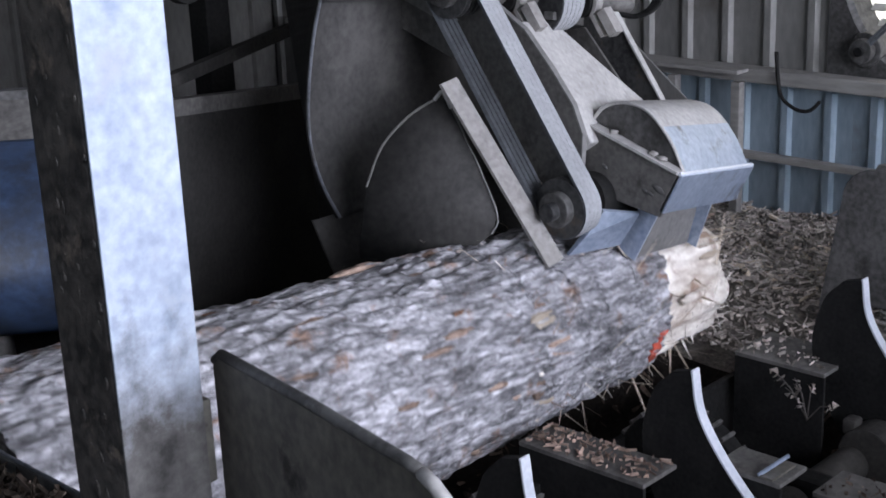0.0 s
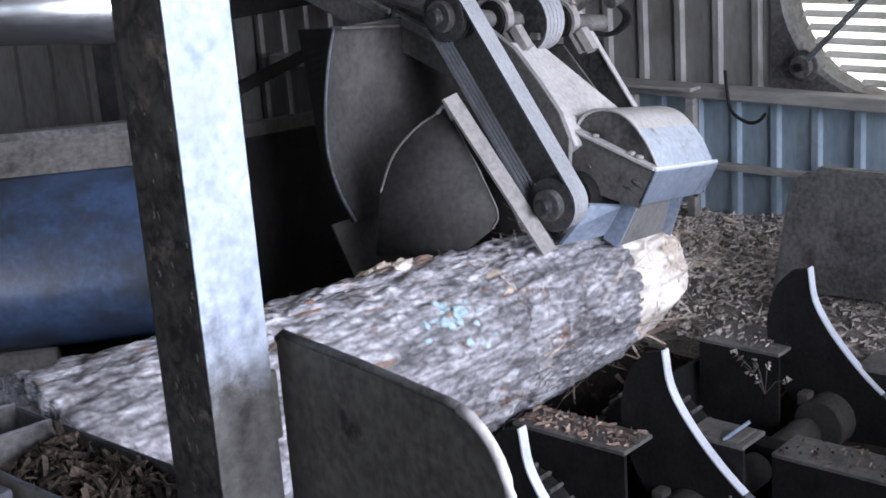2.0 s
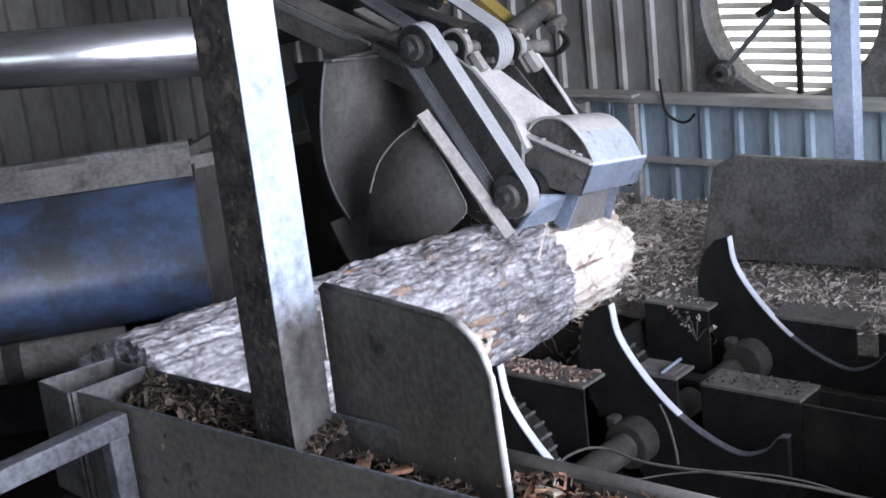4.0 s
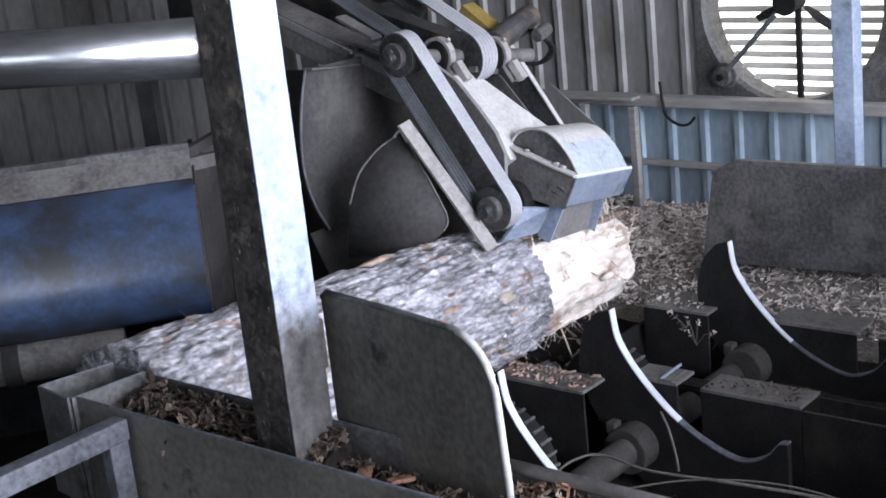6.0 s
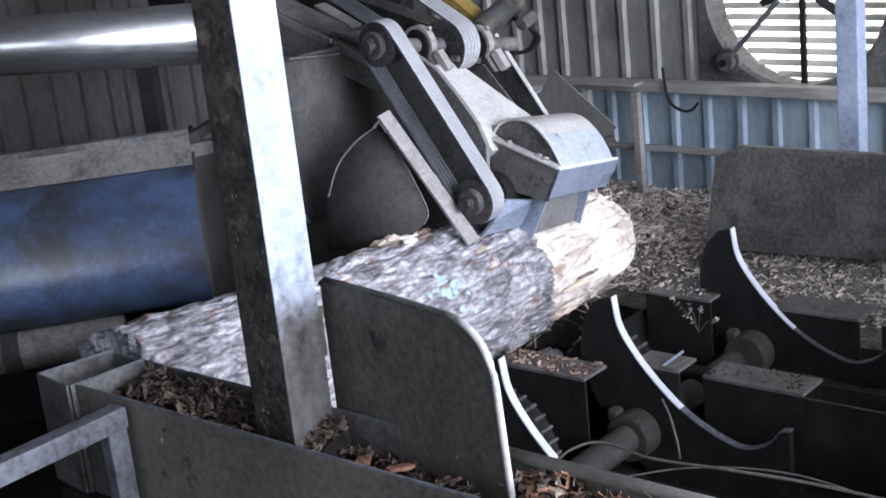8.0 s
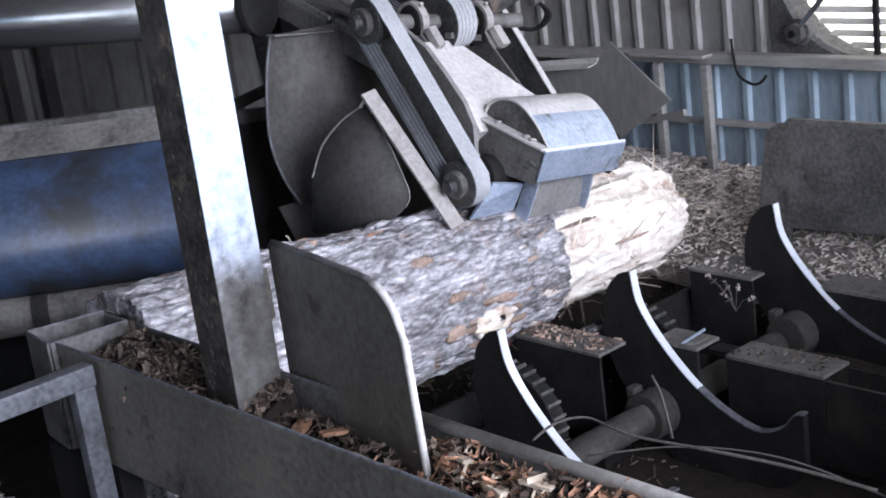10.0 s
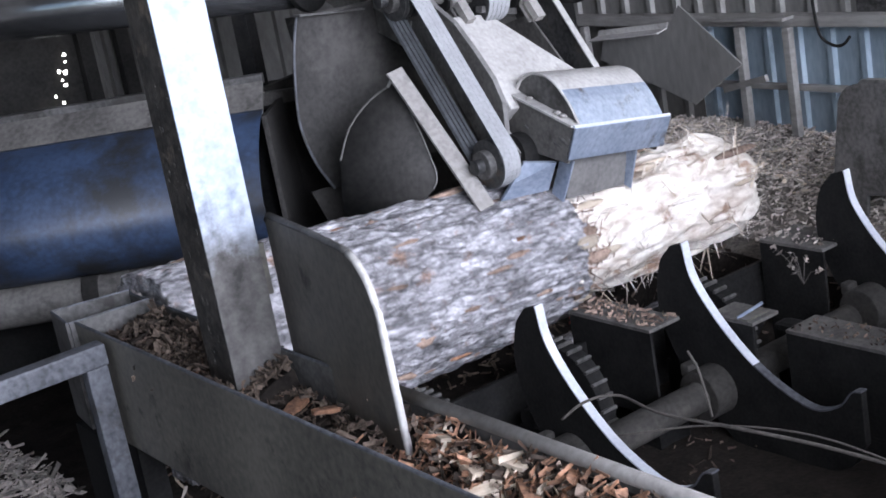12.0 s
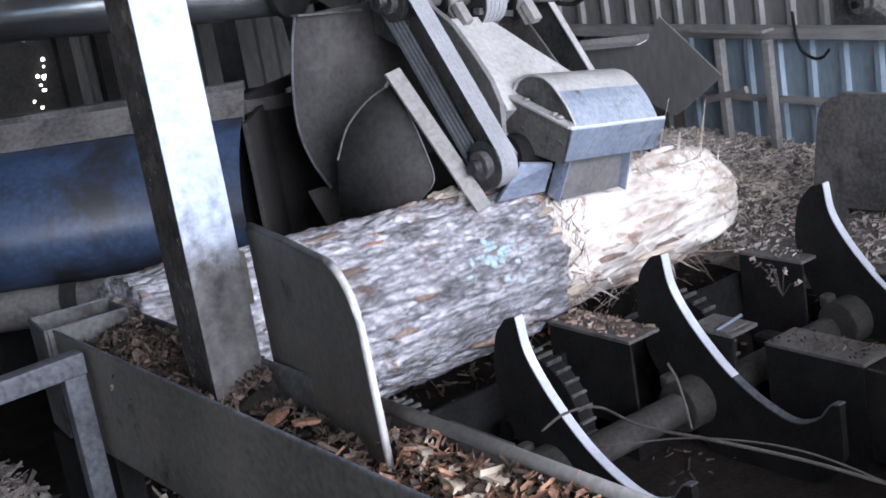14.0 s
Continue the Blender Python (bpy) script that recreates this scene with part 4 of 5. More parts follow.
box_part("front_plate", beam((BX0, 2.932, 1.026), (BX1 + 0.03, 2.932, 1.026), 0.012, 0.125, 0.003, up=(0, -0.48, 0.88)), WORN_STEEL, "bluish worn front lip")
box_part("lip_edge", rod((BX0 - 0.002, 2.903, 1.084), (BX1 + 0.03, 2.903, 1.084), 0.006, 10), BRIGHT_STEEL, "edge rubbed bright")
box_part("lip_side", beam((BX1 + 0.026, 2.94, 1.02), (BX1 + 0.026, 3.08, 1.05), 0.010, 0.10, 0.002), WORN_STEEL)
box_part("chute_plate", beam((BX0 + 0.085, 3.075, 0.885), (BX1 - 0.10, 3.045, 0.905), 0.010, 0.150, 0.003, up=(0, -0.25, 1)), CHUTE_DUST, "grey dusty chute plate")
box_part("chute_flange", beam((BX0 + 0.078, 3.035, 0.965), (BX0 + 0.068, 3.11, 0.818), 0.008, 0.06, 0.002, up=(0, 1, 0.3)), WORN_STEEL)
box_part("chute_flange", beam((BX1 - 0.095, 3.01, 0.975), (BX1 - 0.105, 3.06, 0.83), 0.008, 0.06, 0.002, up=(0, 1, 0.3)), WORN_STEEL)
defl = bmesh.new()
front = [Vector(p) for p in ((3.850, 3.090, 0.972), (3.950, 3.045, 0.948), (3.960, 3.12, 0.842), (3.785, 3.160, 0.850), (3.810, 3.12, 0.905))]
rows = [[defl.verts.new(p + off) for p in front] for off in (Vector((0, 0, 0)), Vector((0.004, 0.010, 0.004)))]
defl.faces.new(rows[0])
defl.faces.new(rows[1][::-1])
for k in range(5):
    defl.faces.new((rows[0][k], rows[1][k], rows[1][(k + 1) % 5], rows[0][(k + 1) % 5]))
bmesh.ops.recalc_face_normals(defl, faces=defl.faces)
part("deflector", hshift(defl), WORN_STEEL, head, "bent bluish steel deflector")
part("cutter_drum", hshift(rod((3.86, 3.175, 0.985), (4.36, 3.23, 0.92), 0.075, 28)), SHADE_BLACK, head)
rng = random.Random(4)
for k in range(4):
    f_ = rng.uniform(0.08, 0.92)
    y, z = 2.93 + 0.30 * f_, 1.03 + 0.085 * f_ + rng.uniform(-0.04, 0.04)
    b = bmesh.new()
    bmesh.ops.create_icosphere(b, subdivisions=2, radius=rng.uniform(0.005, 0.011))
    for v in b.verts:
        v.co *= 1 + 0.4 * noise.noise(v.co * 150 + Vector((k, 0, 0)))
    bmesh.ops.transform(b, verts=b.verts, matrix=Matrix.Translation((BX0 - 0.001, y, z)) @ Matrix.Rotation(0.5, 4, "X") @ Matrix.Diagonal((0.4, rng.uniform(1, 2.2), 0.8, 1)))
    part("weld_lump", hshift(b), GUARD_STEEL, head, smooth=True)
for k in range(4):
    f_ = rng.uniform(0, 1)
    b = bmesh.new()
    bmesh.ops.create_icosphere(b, subdivisions=2, radius=rng.uniform(0.006, 0.012))
    for v in b.verts:
        v.co *= 1 + 0.5 * noise.noise(v.co * 120 + Vector((k, 0, 0)))
    bmesh.ops.transform(b, verts=b.verts, matrix=Matrix.Translation((BX0 + 0.015, 3.225 - 0.31 * f_, 1.197 - 0.10 * f_)) @ Matrix.Diagonal((1.3, 1.2, 0.6, 1)))
    part("dirt_clod", hshift(b), STRIP_DUST, head, smooth=True)

# guards beside the belt
part("guard_strip", hshift(beam((3.655, 3.462, 1.318), (3.715, 3.150, 0.848), 0.062, 0.010, 0.003, up=(-0.1, -0.82, 0.55))), STRIP_DUST, head, "pale dusty guard strip")
GUARD = [(3.45, 3.63, 0.84), (3.455, 3.615, 0.95), (3.463, 3.600, 1.046), (3.515, 3.585, 1.150), (3.590, 3.550, 1.225), (3.662, 3.513, 1.265), (3.672, 3.480, 1.255), (3.660, 3.41, 1.170),
         (3.640, 3.335, 1.080), (3.615, 3.262, 0.985), (3.603, 3.275, 0.935), (3.56, 3.37, 0.85)]
gb = bmesh.new()
thick = Vector((0.007, 0.003, 0))
g0 = [gb.verts.new(Vector(p)) for p in GUARD]
g1 = [gb.verts.new(Vector(p) + thick) for p in GUARD]
c0, c1 = gb.verts.new((3.585, 3.455, 1.05)), gb.verts.new(Vector((3.585, 3.455, 1.05)) + thick)
for k in range(len(GUARD)):
    k2 = (k + 1) % len(GUARD)
    gb.faces.new((g0[k], g0[k2], c0))
    gb.faces.new((g1[k2], g1[k], c1))
    gb.faces.new((g0[k], g1[k], g1[k2], g0[k2]))
bmesh.ops.recalc_face_normals(gb, faces=gb.faces)
part("side_guard", hshift(gb), HOOD_STEEL, head, "rounded sheet-steel side guard", smooth=True)
part("guard_edge", hshift(tube(smooth_line(GUARD[2:6], 4), 0.0035)), FILM_STEEL, head)
part("guard_wire", hshift(tube([p + Vector((0, 0, 0.006 * noise.noise(p * 30))) for p in smooth_line(GUARD[6:11], 6)], 0.0024)), CHUTE_DUST, head)
part("guard_hook", hshift(tube(smooth_line([(3.655, 3.515, 1.262), (3.66, 3.49, 1.285), (3.665, 3.475, 1.262), (3.66, 3.46, 1.245)], 4), 0.006)), DUSTY_STEEL, head)
# large curved hood behind the log
hood = smooth_line([(3.52, 3.80, 1.535), (3.490, 3.81, 1.42), (3.470, 3.82, 1.28), (3.455, 3.81, 1.15), (3.480, 3.80, 1.02), (3.530, 3.79, 0.91)], 5)
part("hood", hshift(ribbon(hood, (0.95, 0.10, -0.04), 0.006)), HOOD_STEEL, head, "large curved dusty hood", smooth=True)
part("hood_edge", hshift(tube(hood, 0.0045)), RAIL_PAINT, head)
part("hood_flange", hshift(beam((3.50, 3.77, 1.54), (3.78, 3.79, 1.505), 0.05, 0.007, 0.002)), GUARD_STEEL, head)
skirt = [Vector(p) for p in ((3.450, 3.82, 0.915), (3.475, 3.81, 0.83), (3.515, 3.79, 0.70), (3.53, 3.76, 0.62))]
part("hood_skirt", hshift(ribbon(skirt, (0.95, 0.10, -0.04), 0.006)), HAZE_BLACK, head, "dark lower hood sheet")
cheek = bmesh.new()
inner = [cheek.verts.new(p) for p in hood]
outer = [cheek.verts.new(Vector((3.65 + 0.08 * k / (len(hood) - 1), 4.10, 1.50 - 0.70 * k / (len(hood) - 1)))) for k in range(len(hood))]
for k in range(len(hood) - 1):
    cheek.faces.new((inner[k], inner[k + 1], outer[k + 1], outer[k]))
bmesh.ops.recalc_face_normals(cheek, faces=cheek.faces)
bmesh.ops.solidify(cheek, geom=cheek.faces[:], thickness=0.006)
part("hood_cheek", hshift(cheek), HAZE_BLACK, head, "dark side sheet of the hood")

# carriage arm up to the roof side
part("swing_beam", hshift(beam((3.945, 3.50, 1.345), (3.945, 4.75, 1.79), 0.15, 0.125, 0.008)), FILM_STEEL, head, "dark box-section swing beam")
part("joint_flange", hshift(beam((3.945, 3.88, 1.48), (3.945, 3.91, 1.491), 0.19, 0.165, 0.004)), DARK_STEEL, head)
for y, z in ((3.895, 1.55), (3.895, 1.42)):
    part("flange_bolt", hshift(rod((3.845, y - 0.03, z - 0.01), (3.845, y + 0.03, z + 0.01), 0.010, 6)), FILM_STEEL, head)
part("side_strip", hshift(beam((3.868, 3.62, 1.43), (3.868, 4.60, 1.78), 0.010, 0.030, 0.002)), CHUTE_DUST, head, "dusty strip along the swing beam")
part("swing_beam", hshift(beam((4.26, 3.62, 1.46), (4.26, 4.85, 1.80), 0.10, 0.12, 0.008)), DARK_STEEL, head)
part("beam_plate", hshift(beam((3.90, 3.66, 1.52), (3.90, 4.35, 1.66), 0.05, 0.012, 0.002)), FILM_STEEL, head)
part("lug", hshift(beam((3.84, 3.72, 1.60), (3.84, 3.90, 1.68), 0.06, 0.010, 0.002)), FILM_STEEL, head)
part("link_rod", hshift(rod((4.10, 3.70, 1.66), (4.10, 4.6, 2.05), 0.028, 16)), DARK_STEEL, head)
part("yellow_bracket", hshift(beam((4.42, 3.60, 1.52), (4.42, 3.74, 1.62), 0.08, 0.05, 0.006)), YELLOW, head, "chipped yellow bracket")
part("yellow_bracket", hshift(beam((4.30, 3.80, 1.66), (4.36, 3.95, 1.72), 0.06, 0.05, 0.006)), YELLOW, head, "chipped yellow bracket")
part("cross_tube", hshift(rod((4.28, 3.50, 1.50), (4.60, 3.55, 1.56), 0.05, 20)), DARK_STEEL, head)
part("fitting", hshift(rod((4.46, 3.42, 1.50), (4.54, 3.42, 1.52), 0.028, 16, w=0.006)), GUARD_STEEL, head)
for k in range(3):
    part("hose", hshift(tube(smooth_line([(4.50, 3.45 + 0.02 * k, 1.52), (4.52, 3.40 - 0.01 * k, 1.44), (4.50, 3.46, 1.38), (4.44, 3.56 + 0.03 * k, 1.42)]), 0.008)), SHADE_BLACK, head)
part("carriage", hshift(box(3.85, 4.45, 4.70, 4.95, 1.55, 1.95, 0.01)), SHADE_BLACK, head)
track = thing("carriage_rail", "dark steel rail that carries the cutting head", "rail", (0, 0, 0))
part("rail", box(4.0, 5.5, 4.76, 4.92, 1.46, 1.548, 0.006), SHADE_BLACK, track)
for x in (4.1, 5.3):
    part("stanchion", box(x, x + 0.10, 4.79, 4.89, -0.05, 1.46, 0.006), SHADE_BLACK, track)

# ---------------------------------------------------------------- the log
LX, LY, LZ, LR, SY, SZ, TAPER = 3.08, 3.318, 0.616, 0.291, -0.015, -0.033, -0.040
X0, X1 = 2.30, 4.755


def log_pose(turn, off=Vector((0, 0, 0))):
    m = Vector((1, SY, SZ)).normalized()
    return Matrix.Translation(Vector((LX, LY, LZ)) + off) @ m.to_track_quat("X", "Z").to_matrix().to_4x4() @ Matrix.Rotation(turn, 4, "X")


def log_radius(x, a, bark):
    """Radius at local x and angle a; bark has ridges and plates, wood is smoother with tool marks."""
    r = LR + TAPER * x
    e = Vector((x * 0.9, math.cos(a), math.sin(a)))
    r += 0.010 * noise.noise(e * 1.7)
    if bark:
        v = Vector((x * 3.0, math.cos(a) * 5.0, math.sin(a) * 5.0))
        ridge = abs(noise.noise(v)) + 0.5 * abs(noise.noise(v * 2.3 + Vector((3, 1, 0))))
        r += 0.008 - 0.060 * max(0, 0.30 - ridge) + 0.014 * noise.noise(v * 3.1) + 0.009 * noise.noise(v * 7.7)
    else:
        v = Vector((x * 5, math.cos(a) * 6, math.sin(a) * 6))
        r += -0.026 - (0.035 if x < 0.64 else 0.0) + 0.030 * noise.noise(v * 0.6) + 0.014 * noise.noise(v * 1.7) + 0.007 * noise.noise(v * 4.3)
        edge = (X1 - LX - x) / 0.16
        if edge < 1:
            r *= math.sqrt(max(0.05, 1 - 0.35 * (1 - edge) ** 2))
        knot = math.exp(-((x - 0.80) / 0.06) ** 2 - ((math.cos(a) - 0.5) ** 2 + (math.sin(a) - 0.86) ** 2) / 0.05)
        r += 0.02 * knot
    return r


def log_skin(x0, x1, a0, a1, nx, na, bark, closed, thick=0.0):
    """Skin of the log between two places and two angles; with thick it is a shell with inner side and edges."""
    bm = bmesh.new()
    n = na if closed else na + 1

    def layer(less):
        rows = []
        for i in range(nx + 1):
            row = []
            for j in range(n):
                a = a0 + (a1 - a0) * j / na
                x = x0 + (x1 - x0) * i / nx
                if bark and i in (0, nx):
                    x += 0.045 * noise.noise(Vector((x * 3, math.cos(a) * 2.2, math.sin(a) * 2.2))) + 0.020 * noise.noise(Vector((x * 9, math.cos(a) * 7, math.sin(a) * 7)))
                r = log_radius(x, a, bark) if not less else log_radius(x, a, False) - less
                row.append(bm.verts.new((x, r * math.cos(a), r * math.sin(a))))
            rows.append(row)
        for i in range(nx):
            for j in range(n if closed else n - 1):
                bm.faces.new((rows[i][j], rows[i + 1][j], rows[i + 1][(j + 1) % n], rows[i][(j + 1) % n]))
        return rows

    rows = layer(0)
    if thick:
        inner = layer(0.004)
        loops = [(rows[0], inner[0], closed), (rows[-1], inner[-1], closed)]
        if not closed:
            loops += [([r[0] for r in rows], [r[0] for r in inner], False), ([r[-1] for r in rows], [r[-1] for r in inner], False)]
        for o, q, wrap in loops:
            for k in range(len(o) if wrap else len(o) - 1):
                k2 = (k + 1) % len(o)
                bm.faces.new((o[k], o[k2], q[k2], q[k]))
    else:
        for row in (rows[0], rows[-1]):
            c = bm.verts.new((row[0].co.x, 0, 0))
            for j in range(n):
                bm.faces.new((row[j], row[(j + 1) % n], c))
    bmesh.ops.recalc_face_normals(bm, faces=bm.faces)
    return bm


log = thing("log", "heavy rough-barked log with a freshly peeled end, turning", "log")
log.matrix_world = log_pose(0)
part("wood", log_skin(X0 - LX, X1 - LX, 0, math.tau, 190, 140, False, True), PEELED, log, "pale fibrous peeled wood", smooth=True)
SLAB_A, END_BARK = 0.70, 1.28
part("bark", log_skin(X0 - LX + 0.004, SLAB_A, 0, math.tau, 300, 280, True, True, 0.012), BARK, log, "grey-brown ridged bark", smooth=True)


def fibres(name, x0, x1, count, seed, long, material, label, out=0.02):
    """Torn fibre strips that stand off the log."""
    rng = random.Random(seed)
    verts, faces = [], []
    for _ in range(count):
        x, a = rng.uniform(x0, x1), rng.uniform(0, math.tau)
        r = log_radius(x, a, False) - 0.002
        e, t = Vector((0, math.cos(a), math.sin(a))), Vector((0, -math.sin(a), math.cos(a)))
        ln, wd = rng.uniform(*long), rng.uniform(0.0015, 0.005)
        d = (t * rng.uniform(-1, 0.3) + Vector((rng.uniform(-0.9, 0.9), 0, 0)) + e * rng.uniform(0.0, 0.5)).normalized()
        s = d.cross(e).normalized() * wd
        p, curl = Vector((x, 0, 0)) + e * r, rng.uniform(-0.3, 0.6)
        b = len(verts)
        for k in range(4):
            q = p + d * ln * k / 3 + e * curl * ln * (k / 3) ** 2 * out * 12
            wk = 1 - 0.28 * k
            verts += [q - s * wk, q + s * wk + e * 0.0012]
        for k in range(3):
            faces.append((b + 2 * k, b + 2 * k + 1, b + 2 * k + 3, b + 2 * k + 2))
    me = bpy.data.meshes.new(name)
    me.from_pydata(verts, [], faces)
    me.materials.append(material)
    ob = new(name, me)
    ob.parent = log
    return tagged(ob, label, kind="stuff")


fibres("strand_fringe", 0.95, X1 - LX - 0.03, 110, 15, (0.08, 0.26), SPLINTER, "long straw-like strands hanging off the end", 0.03)
fibres("strand_fuzz", X0 - LX + 0.1, SLAB_A, 120, 16, (0.04, 0.15), SPLINTER, "pale strands standing off the bark", 0.035)
fibres("fibre_fuzz", SLAB_A, X1 - LX - 0.02, 480, 11, (0.02, 0.10), PEELED, "pale torn wood fibres")
fibres("shred_fuzz", SLAB_A - 0.03, SLAB_A + 0.14, 420, 14, (0.02, 0.08), SHRED, "brown shreds where the bark is torn")
fibres("bark_fuzz", 0.2, SLAB_A + 0.06, 420, 12, (0.015, 0.06), SHRED, "reddish torn bark fibres")
fibres("butt_fuzz", X0 - LX, X0 - LX + 0.10, 90, 13, (0.03, 0.10), CHIP, "frayed bark at the butt end")
rng = random.Random(21)
for k in range(24):
    x, a = rng.uniform(X0 - LX + 0.1, SLAB_A - 0.05), rng.uniform(0, math.tau)
    r = log_radius(x, a, True)
    bm = bmesh.new()
    bmesh.ops.create_icosphere(bm, subdivisions=2, radius=1, matrix=Matrix.Diagonal((rng.uniform(0.015, 0.07), rng.uniform(0.006, 0.020), 0.010, 1)))
    for v in bm.verts:
        v.co *= 1 + 0.7 * noise.noise(v.co * 70 + Vector((k, 0, 0)))
    bmesh.ops.transform(bm, verts=bm.verts, matrix=Matrix.Translation((x, r * math.cos(a), r * math.sin(a))) @ Matrix.Rotation(a - math.pi / 2, 4, "X"))
    part("bark_scar", bm, SHRED, log, "torn reddish scar in the bark", smooth=True)


def lump(x, turn, size, material, name, label, seed, inside=0.0):
    a = radians(turn)
    r = log_radius(x, a, True) - inside
    bm = bmesh.new()
    bmesh.ops.create_icosphere(bm, subdivisions=3, radius=1)
    for v in bm.verts:
        v.co *= 1 + 0.35 * noise.noise(v.co * 2.2 + Vector((seed, 0, 0))) + 0.16 * noise.noise(v.co * 6 + Vector((seed, 0, 0)))
    m = Matrix.Translation((x, r * math.cos(a), r * math.sin(a))) @ Matrix.Rotation(a - math.pi / 2, 4, "X") @ Matrix.Diagonal((*size, 1))
    bmesh.ops.transform(bm, verts=bm.verts, matrix=m)
    return part(name, bm, material, log, label, smooth=True)


rng = random.Random(61)
lump(0.49, 304, (0.085, 0.060, 0.017), PEELED, "knot_scar", "torn pale wood of a branch knot", 1)
for k in range(9):
    lump(0.49 + rng.gauss(0, 0.045), 304 + rng.gauss(0, 7), (rng.uniform(0.025, 0.060), rng.uniform(0.006, 0.014), 0.022), (SPLINTER, PEELED)[k % 2], "knot_splinter", "splintered wood in the knot", k + 3)
for k in range(12):
    t = math.tau * k / 12 + rng.uniform(-0.3, 0.3)
    lump(0.49 + 0.115 * math.cos(t), 304 + 19 * math.sin(t), (rng.uniform(0.02, 0.055), rng.uniform(0.008, 0.016), 0.010), SHRED, "knot_rim", "torn bark round the knot", 20 + k)
# a raised near-black lump gives the shade of a hole
lump(0.505, 299, (0.016, 0.014, 0.026), SHADE_BLACK, "knot_hole_shade", "near-black lump standing for the shaded hole in the knot", 5)
for k in range(30):
    lump(rng.uniform(0.74, 1.60), rng.uniform(0, 360), (rng.uniform(0.04, 0.12), rng.uniform(0.006, 0.016), 0.010), (SPLINTER, PEELED, SPLINTER, PEELED, SHRED)[k % 5], "wood_shred", "torn shred on the peeled wood", 40 + k, 0.022)
for k in range(30):
    lump(SLAB_A + rng.gauss(-0.01, 0.045), 12 * k + rng.uniform(-5, 5), (rng.uniform(0.02, 0.065), rng.uniform(0.008, 0.028), 0.009), (SHRED, SPLINTER, SHRED, PEELED)[k % 4], "torn_edge", "torn flap at the edge of the bark", 70 + k, 0.012)
lump(0.30, 300, (0.05, 0.03, 0.010), SHRED, "bark_scar", "torn reddish scar in the bark", 6)
LICHEN = mat("lichen", (0.26, 0.38, 0.42), (0.58, 0.70, 0.74), 0.85, 0.0, 20, 90, 0.5)
for k in range(26):
    lump(0.42 + rng.gauss(0, 0.045), 14 + rng.gauss(0, 8), (rng.uniform(0.006, 0.026), rng.uniform(0.005, 0.016), 0.008), LICHEN, "lichen_patch", "blue-green lichen crust", 100 + k)
for k in range(34):
    lump(rng.uniform(X0 - LX + 0.15, SLAB_A - 0.05), rng.uniform(0, 360), (rng.uniform(0.012, 0.06), rng.uniform(0.004, 0.011), 0.006), (CHIP_WARM, SHRED, SHRED)[k % 3], "bark_flake", "torn rust-brown flake of bark", 140 + k, 0.002)

# bark slabs that the cutter strips off as it works along the log
SLABS = []
BANDS = ((1.14, END_BARK, 1.9), (0.98, 1.136, 3.3), (0.87, 0.976, 8.4), (SLAB_A + 0.004, 0.866, 10.2))
for x0, x1, t_off in BANDS:
    for k in range(6):
        a0 = math.tau * k / 6 + 0.01
        ob = solid("bark_slab", log_skin(x0, x1, a0, a0 + math.tau / 6 - 0.02, 24, 46, True, False, 0.012), BARK,
                   "curved slab of rough bark stripped from the log", "bark slab", group="stripped bark slabs", smooth=True)
        SLABS.append((ob, t_off + 0.16 * k, a0 + math.tau / 12))

red = solid("painted_flake", log_skin(1.225, 1.262, radians(190), radians(218), 6, 10, True, False, 0.012), mat("red_marking_paint", (0.55, 0.07, 0.04), (0.80, 0.16, 0.10), 0.6),
            "bark flake with a red paint mark", "bark flake", smooth=True)

# ---------------------------------------------------------------- litter, twigs, splinters
def fill_height(x, y):
    """Bark lies heaped against the far wall, low along the near wall and round the post."""
    across = (x - 2.04) / 0.21
    if y > 2.36:
        base = 0.838 + 0.065 * across
    elif y > 1.80:
        past_plate = 2.31 + (y - 2.45) * 0.188
        base = 0.895 if x > past_plate else 0.795 + 0.05 * across
    else:
        base = 0.795 + 0.118 * max(0.0, across) ** 3
    return base + 0.025 * noise.noise(Vector((x * 9, y * 9, 0)))


def trough_spots(y0, y1, count):
    def spots(rng):
        for _ in range(count):
            x, y = rng.uniform(2.05, 2.242), rng.uniform(y0, y1)
            yield (x, y, fill_height(x, y) + rng.uniform(0, 0.012))
    return spots


bm = bmesh.new()
nx, ny = 16, 130
g = [[bm.verts.new((2.042 + 0.207 * i / nx, 0.5 + 2.66 * j / ny, fill_height(2.042 + 0.207 * i / nx, 0.5 + 2.66 * j / ny) - 0.012)) for j in range(ny + 1)] for i in range(nx + 1)]
for i in range(nx):
    for j in range(ny):
        bm.faces.new((g[i][j], g[i + 1][j], g[i + 1][j + 1], g[i][j + 1]))
solid("trough_fill", bm, EARTH, "dark bark mould filling the trough", "bark litter", kind="stuff", smooth=True)
scatter_mesh("trough_chips", trough_spots(0.5, 1.82, 1700), (0.012, 0.085), CHIP_WARM, "reddish fresh bark chips in the trough", 31, 0.5, thin=0.06, slim=(0.05, 0.38))
# only dark chips round the post: shade there is put into their colour
scatter_mesh("trough_chips_dark", trough_spots(1.8, 2.40, 520), (0.010, 0.05), CHIP_DARK, "dark bark chips round the post, shade put into their colour", 32, 0.35)
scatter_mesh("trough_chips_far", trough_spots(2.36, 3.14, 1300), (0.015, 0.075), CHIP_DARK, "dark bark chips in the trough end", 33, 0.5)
scatter_mesh("trough_chips_brown", trough_spots(0.5, 1.82, 1700), (0.012, 0.07), CHIP_DARK, "dark brown bark among the fresh chips", 36, 0.5, thin=0.06, slim=(0.05, 0.38))
